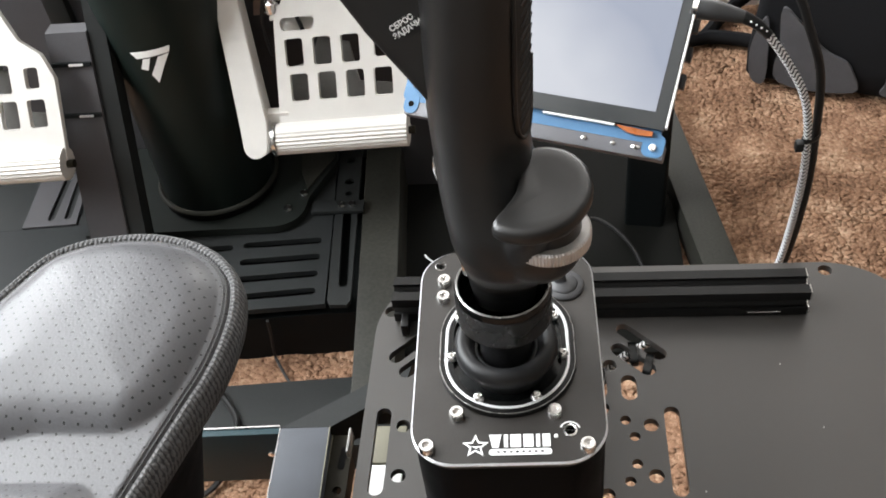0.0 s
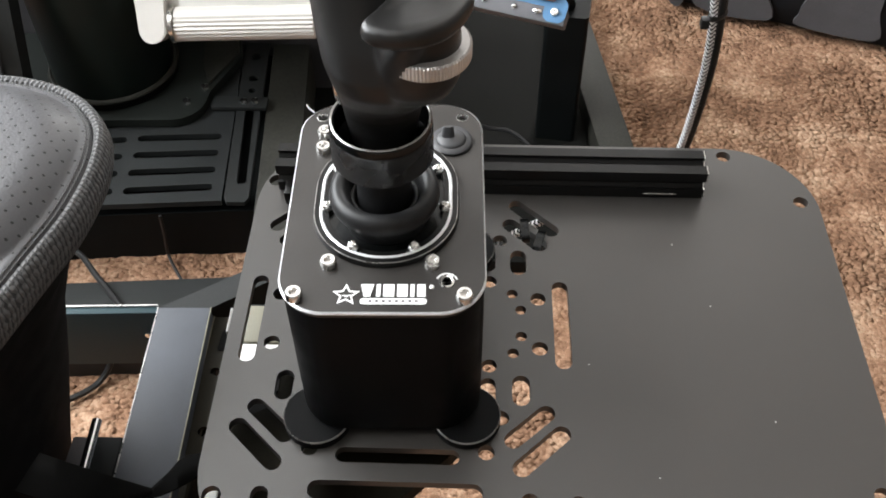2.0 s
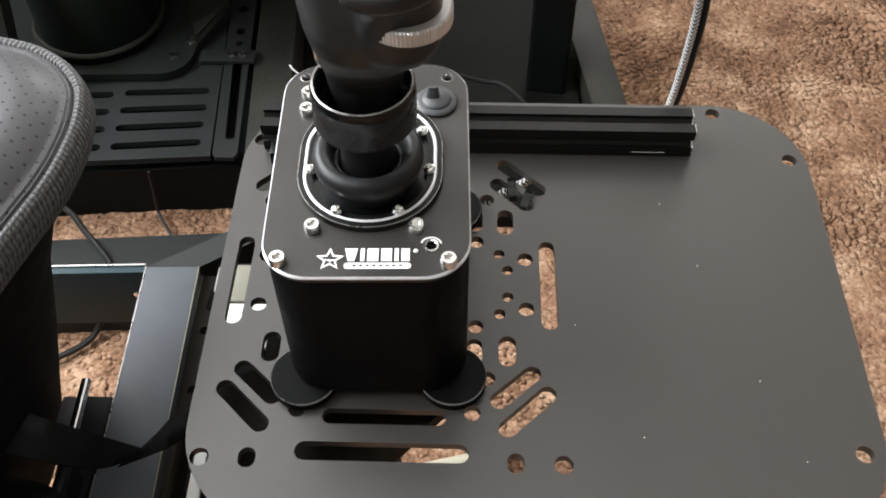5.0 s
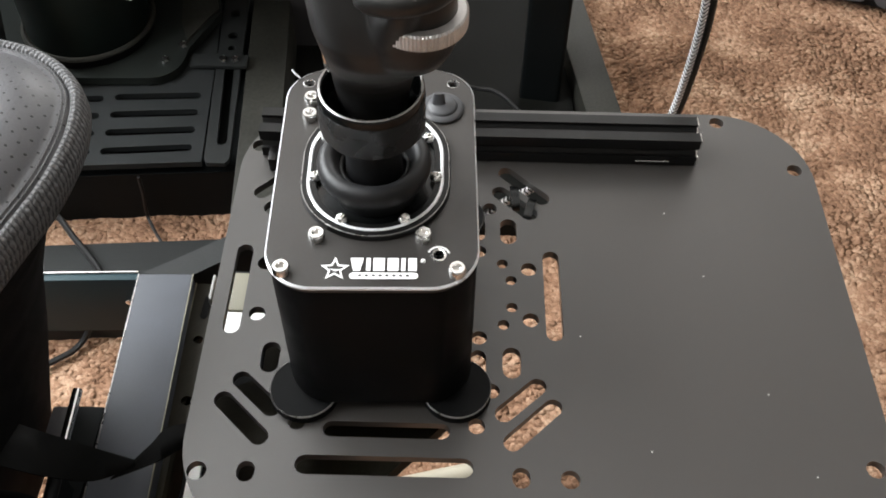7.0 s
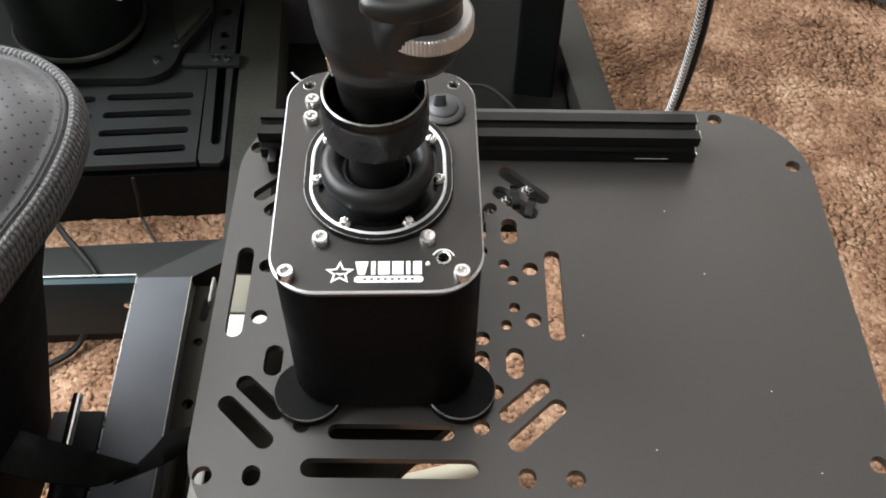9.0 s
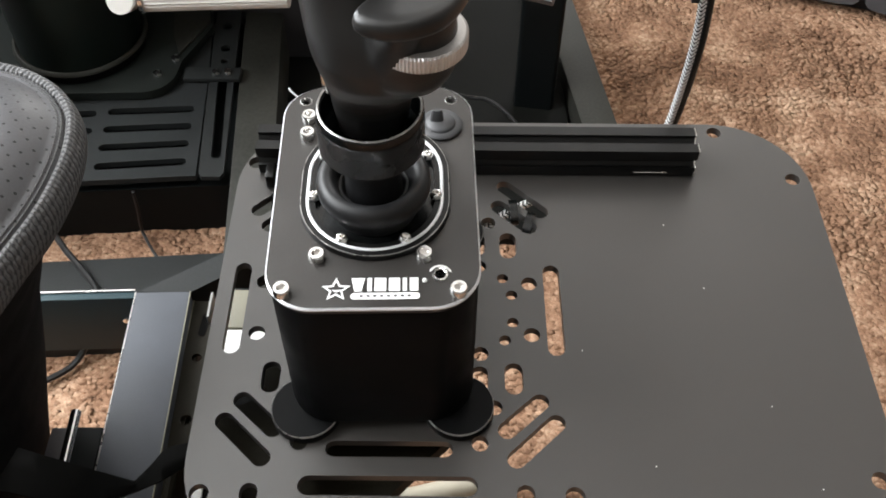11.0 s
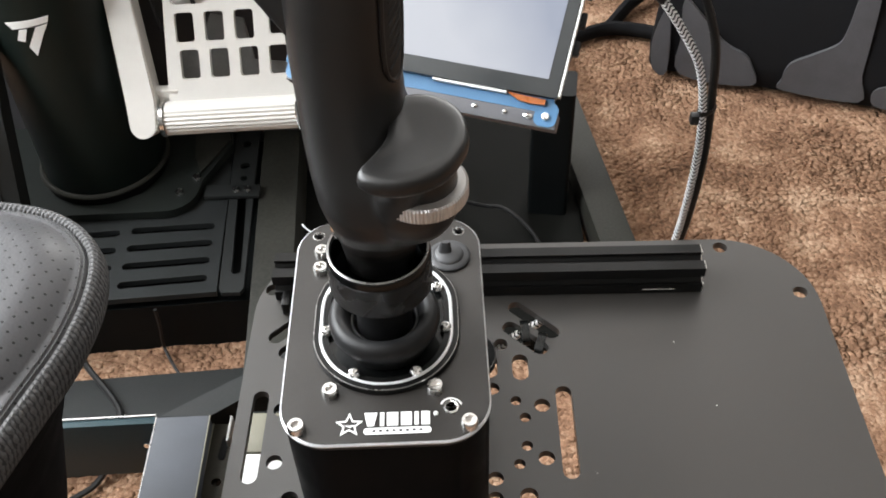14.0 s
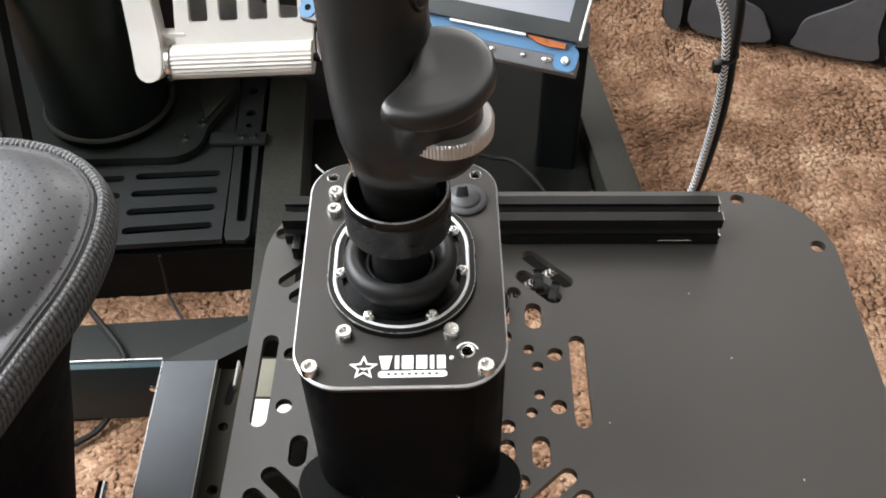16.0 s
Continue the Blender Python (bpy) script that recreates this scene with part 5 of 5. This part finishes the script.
def pedal(shift, whole):
    def q(u, v, c):
        p = P0 + Vector((1, 0.02, 0.028)) * u + UD * v + UNP * c
        return (p.x + shift[0], p.y + shift[1], p.z + shift[2])

    hole = lambda u, v, hw=0.0108, hl=0.0162: rrect(hw, hl, 0.0035, 3, u, v)[::-1]
    loops = [[(-0.104, 0.004), (0.053, 0.004), (0.053, 0.100), (0.040, 0.128), (0.016, 0.145), (-0.008, 0.190), (-0.050, 0.200), (-0.084, 0.172), (-0.100, 0.140)]]
    loops += [hole(-0.0755 + 0.0338 * k, 0.0615) for k in range(4)] + [hole(-0.0785 + 0.0338 * k, 0.1025) for k in range(3)]
    loops += [hole(0.0255, 0.1020, 0.0085, 0.012), rrect(0.0205, 0.0078, 0.0060, 4, -0.072, 0.1355)[::-1], rrect(0.013, 0.010, 0.005, 4, -0.056, 0.172)[::-1]]
    plate = part("footplate", prism(loops, -0.004, 0.004, f=q), CAST, ped, "pierced cast aluminium footplate")
    part("backing", prism([[(-0.098, 0.030), (0.048, 0.030), (0.048, 0.052), (-0.012, 0.060), (-0.022, 0.108), (-0.060, 0.116), (-0.070, 0.090), (-0.098, 0.082)]], -0.050, -0.044, f=q), ALU, ped, "raw grey aluminium backing plate")
    part("backing_rib", prism([[(-0.060, 0.118), (-0.036, 0.112), (-0.020, 0.165), (-0.044, 0.172)]], -0.046, -0.034, f=q), ALU, ped, "raw grey aluminium rib")
    bm = bmesh.new()
    rings = []
    for u in (-0.108, -0.1075, 0.0515, 0.052):
        k = 0.9 if u in (-0.108, 0.052) else 1.0
        rings.append([q(u, 0.0015 + 0.0195 * k * (1 - 0.07 * (i % 2 and 8 < i < 40)) * math.cos(2 * math.pi * i / 48), 0.0195 * k * (1 - 0.07 * (i % 2 and 8 < i < 40)) * math.sin(2 * math.pi * i / 48) + 0.002) for i in range(48)])
    part("heel_roller", loft(rings, bm=bm), CAST, ped, "ribbed aluminium heel bar", angle=12)
    part("roller_screw", tube([q(0.052, 0.001, 0.002), q(0.060, 0.001, 0.002)], 0.005, 10), BRONZE, ped, "brass end screw")
    part("roller_collar", tube([q(-0.1130, 0.0015, 0.002), q(-0.1085, 0.0015, 0.002)], 0.0212, 28), STEEL, ped, "bright collar ring")
    if whole:
        arm = [(-0.1338 + 0.0160 * math.cos(math.pi * (1 + i / 10)), -0.003 + 0.0160 * math.sin(math.pi * (1 + i / 10))) for i in range(11)] + [(-0.1165, 0.025), (-0.1370, 0.165), (-0.1660, 0.400), (-0.1930, 0.400), (-0.1665, 0.165), (-0.1515, 0.020)]
        a = part("pedal_arm", prism([arm], -0.012, 0.012, f=q), CAST, ped, "cast aluminium pedal arm", angle=25)
        part("arm_face", prism([[(m[0] * 0.93 - 0.0097, m[1] * 0.985 - 0.0004) for m in arm]], 0.0121, 0.0145, f=q), CAST, a, angle=25)
        part("arm_screw", tube([q(-0.1450, 0.002, 0.011), q(-0.1450, 0.002, 0.0135)], 0.0045, 12), STEEL, a)
        part("link_rod", tube([q(-0.110, 0.150, -0.01), q(-0.095, 0.185, -0.01), q(-0.05, 0.30, -0.02)], 0.005, 10), STEEL, ped, "bright link rod")
        part("link_joint", loft([oval(0, 0, z, r, r, 14) for z, r in ((-0.010, 0.006), (-0.006, 0.010), (0.006, 0.010), (0.010, 0.006))]), CHROME, ped, "chromed link joint", at=Matrix.Translation(q(-0.106, 0.158, -0.012)))
        for u, v, r in ((-0.100, 0.172, 0.008), (-0.090, 0.205, 0.006), (-0.107, 0.198, 0.005)):
            part("link_bolt", tube([q(u, v, -0.014), q(u, v, 0.004)], r, 14), CHROME, ped, "bright link bolt")
        part("link_lever", prism([[(-0.131, 0.149), (-0.114, 0.149), (-0.111, 0.169), (-0.118, 0.174), (-0.129, 0.168)]], -0.030, -0.022, f=q), RUST, ped, "tan brown link lever")
        part("link_plate", prism([rrect(0.014, 0.026, 0.004, 4, -0.098, 0.190)], -0.036, -0.031, f=q), CREAM, ped, "pale link plate")
        part("link_shoe", prism([[(-0.108, 0.141), (-0.090, 0.143), (-0.087, 0.160), (-0.106, 0.156)]], -0.020, -0.008, f=q), CAST, ped, "bright cast shoe")
        part("top_web", prism([rrect(0.026, 0.013, 0.004, 4, -0.070, 0.137)], -0.024, -0.018, f=q), CAST, ped, "cast web behind the footplate")
        part("web_rod", tube([q(-0.080, 0.158, -0.006), q(-0.069, 0.126, -0.012)], 0.0026, 8), CABLE, ped, "black diagonal rod")
        part("lead_loop", tube(spline([q(-0.128, 0.168, -0.012), q(-0.121, 0.178, -0.006), q(-0.110, 0.176, -0.004), q(-0.103, 0.165, -0.010)], 5), 0.0035, 8), CABLE, ped, "black lead loop")
        part("sensor_lead", tube(spline([q(-0.112, 0.100, -0.02), q(-0.118, 0.140, -0.01), q(-0.104, 0.175, 0.006), q(-0.070, 0.180, 0.010), q(-0.040, 0.178, 0.004), q(-0.010, 0.200, -0.01)], 5), 0.0022, 8), CABLE, ped, "thin black sensor lead")
        part("guide_hoop", tube(spline([q(0.000, 0.140, 0.012), q(0.022, 0.143, 0.014), q(0.050, 0.152, 0.016), (q(0.090, 0.185, 0.02)), q(0.120, 0.25, 0.02)], 5), 0.0065, 10), CAST, ped, "bright curved hoop")
        part("arm_link", box(-0.020, 0.020, -0.006, 0.006, -0.010, 0.010, 0.002, Matrix.Translation(q(-0.112, 0.028, -0.004))), CAST, ped)
        part("hanger", prism([[(-0.175, 0.395), (-0.02, 0.395), (-0.02, 0.43), (-0.175, 0.43)]], -0.05, 0.03, f=q), CAST, ped, "cast hanger")


pedal((0, 0, 0), True)
pedal((-0.392, -0.074, 0.028), False)
part("left_arm", tube(spline([(-0.70, 0.52, -0.215), (-0.71, 0.58, -0.06), (-0.71, 0.66, 0.12)], 4), 0.016, 10), CAST, ped, "cast aluminium pedal arm")

part("linkage_housing", box(-0.86, -0.125, 0.760, 0.960, FLOOR - 0.004, 0.060, 0.01), UPRIGHT, ped, "grey linkage housing")
for x, y0, z in ((-0.315, 0.745, -0.10), (-0.245, 0.742, -0.05), (-0.20, 0.745, -0.14), (-0.62, 0.745, -0.10)):
    part("linkage_bar", box(x, x + 0.03, y0, 0.7598, z - 0.07, z + 0.05, 0.004), OLIVE, ped)

# ---- clutter on the carpet ----
pipe = thing("cream_pipe", pose(0.02, 0.12, FLOOR), "slim cream plastic pipe lying on the carpet", "pipe", local=False)
part("pipe_body", tube([(-0.11, 0.081, FLOOR + 0.009), (0.085, 0.131, FLOOR + 0.009)], 0.011, 14), CREAM, pipe)
lead = thing("floor_lead", pose(-0.36, 0.24, FLOOR), "black lead lying across the base beam and carpet", "cable", local=False)
part("wire", tube(spline([(-0.60, 0.16, FLOOR + 0.006), (-0.47, 0.205, FLOOR + 0.008), (-0.396, 0.242, FLOOR + 0.008), (-0.3685, 0.268, FLOOR + 0.012), (-0.350, 0.295, FLOOR + 0.050), (-0.3535, 0.3278, -0.4270), (-0.3956, 0.376, -0.4240), (-0.4314, 0.4127, -0.4240), (-0.50, 0.44, -0.42)], 6), 0.0036, 8), CABLE, lead)
thinlead = thing("pedal_lead", pose(-0.334, 0.44, FLOOR), "thin black lead hanging from the pedal deck", "cable", local=False)
part("wire", tube(spline([(-0.332, 0.4480, -0.400), (-0.3337, 0.4480, -0.430), (-0.3365, 0.4470, -0.456), (-0.3344, 0.4417, -0.470), (-0.3143, 0.4107, -0.471), (-0.300, 0.395, -0.472)], 6), 0.0020, 8), CABLE, thinlead)

bag = thing("backpack", pose(0.526, 0.946, FLOOR, 0, 0, -20.5), "black and grey cloth bag slumped on the carpet", "bag")
# The top is out of view; its height is raised to block north light.
bag_rings = []
for z, k, dy in ((0.0, 0.93, 0.010), (0.012, 0.985, 0.002), (0.05, 1.0, 0.0), (0.14, 1.0, 0.008), (0.26, 0.985, 0.025), (0.40, 0.95, 0.045), (0.48, 0.86, 0.060), (0.52, 0.70, 0.080)):
    bag_rings.append([(x * k + 0.004 * math.sin(9 * x + 20 * z), 0.13 + (y * k) + dy + 0.004 * math.sin(13 * x), z) for x, y in rrect(0.33, 0.14, 0.018, 8, 0.128)])
part("bag_body", loft(bag_rings), BAGB, bag, "black cloth body", angle=60)
FRONT = lambda s, z, o: (s, -0.0115 + 0.06 * max(0, z - 0.05) - o + 0.004 * math.sin(13 * s), z)
for name, pts in (("grey_panel", [(-0.149, 0.018), (-0.156, 0.087), (-0.160, 0.145), (-0.132, 0.126), (-0.100, 0.094), (-0.080, 0.080), (-0.058, 0.071), (-0.045, 0.056), (-0.038, 0.018)]), ("grey_panel", [(-0.192, 0.018), (-0.199, 0.067), (-0.188, 0.117), (-0.177, 0.117), (-0.169, 0.018)]), ("grey_panel", [(0.009, 0.019), (0.004, 0.038), (0.010, 0.066), (0.037, 0.086), (0.069, 0.110), (0.076, 0.139), (0.081, 0.200), (0.104, 0.200), (0.111, 0.128), (0.114, 0.065), (0.120, 0.019)]), ("grey_panel", [(0.142, 0.019), (0.142, 0.050), (0.200, 0.060), (0.200, 0.019)])):
    curve = [(p.x, p.y) for p in spline([(a, b, 0) for a, b in pts], 4, closed=True)]
    part(name, prism([curve], 0.002, 0.008, f=lambda a, b, c: FRONT(a, b, c)), BAGG, bag, "grey padded panel", angle=60)
BAGM = bag.matrix_basis.inverted()
for pts in ([(0.215, 1.085, 0.012), (0.2346, 1.0969, 0.014), (0.2844, 1.1139, 0.016), (0.3306, 1.1035, 0.018), (0.368, 1.085, 0.020)], [(0.2800, 1.1200, 0.010), (0.2914, 1.1309, 0.014), (0.3278, 1.1822, 0.020), (0.3677, 1.2165, 0.030)]):
    part("carry_strap", tube([BAGM @ Vector((v.x, v.y, FLOOR + v.z)) for v in spline(pts, 6)], 0.010, 10, flat=1.3), BAGB, bag, "black padded strap")

carton = thing("white_box", pose(0.36, 1.365, FLOOR - 0.003), "plain white cardboard box standing on the carpet", "box")
part("box_body", box(-0.17, 0.12, -0.13, 0.13, 0.0, 0.14, 0.003), TRIM, carton)
part("box_lid", box(-0.172, 0.122, -0.132, 0.132, 0.1402, 0.146, 0.002), TRIM, carton, "flat white lid")
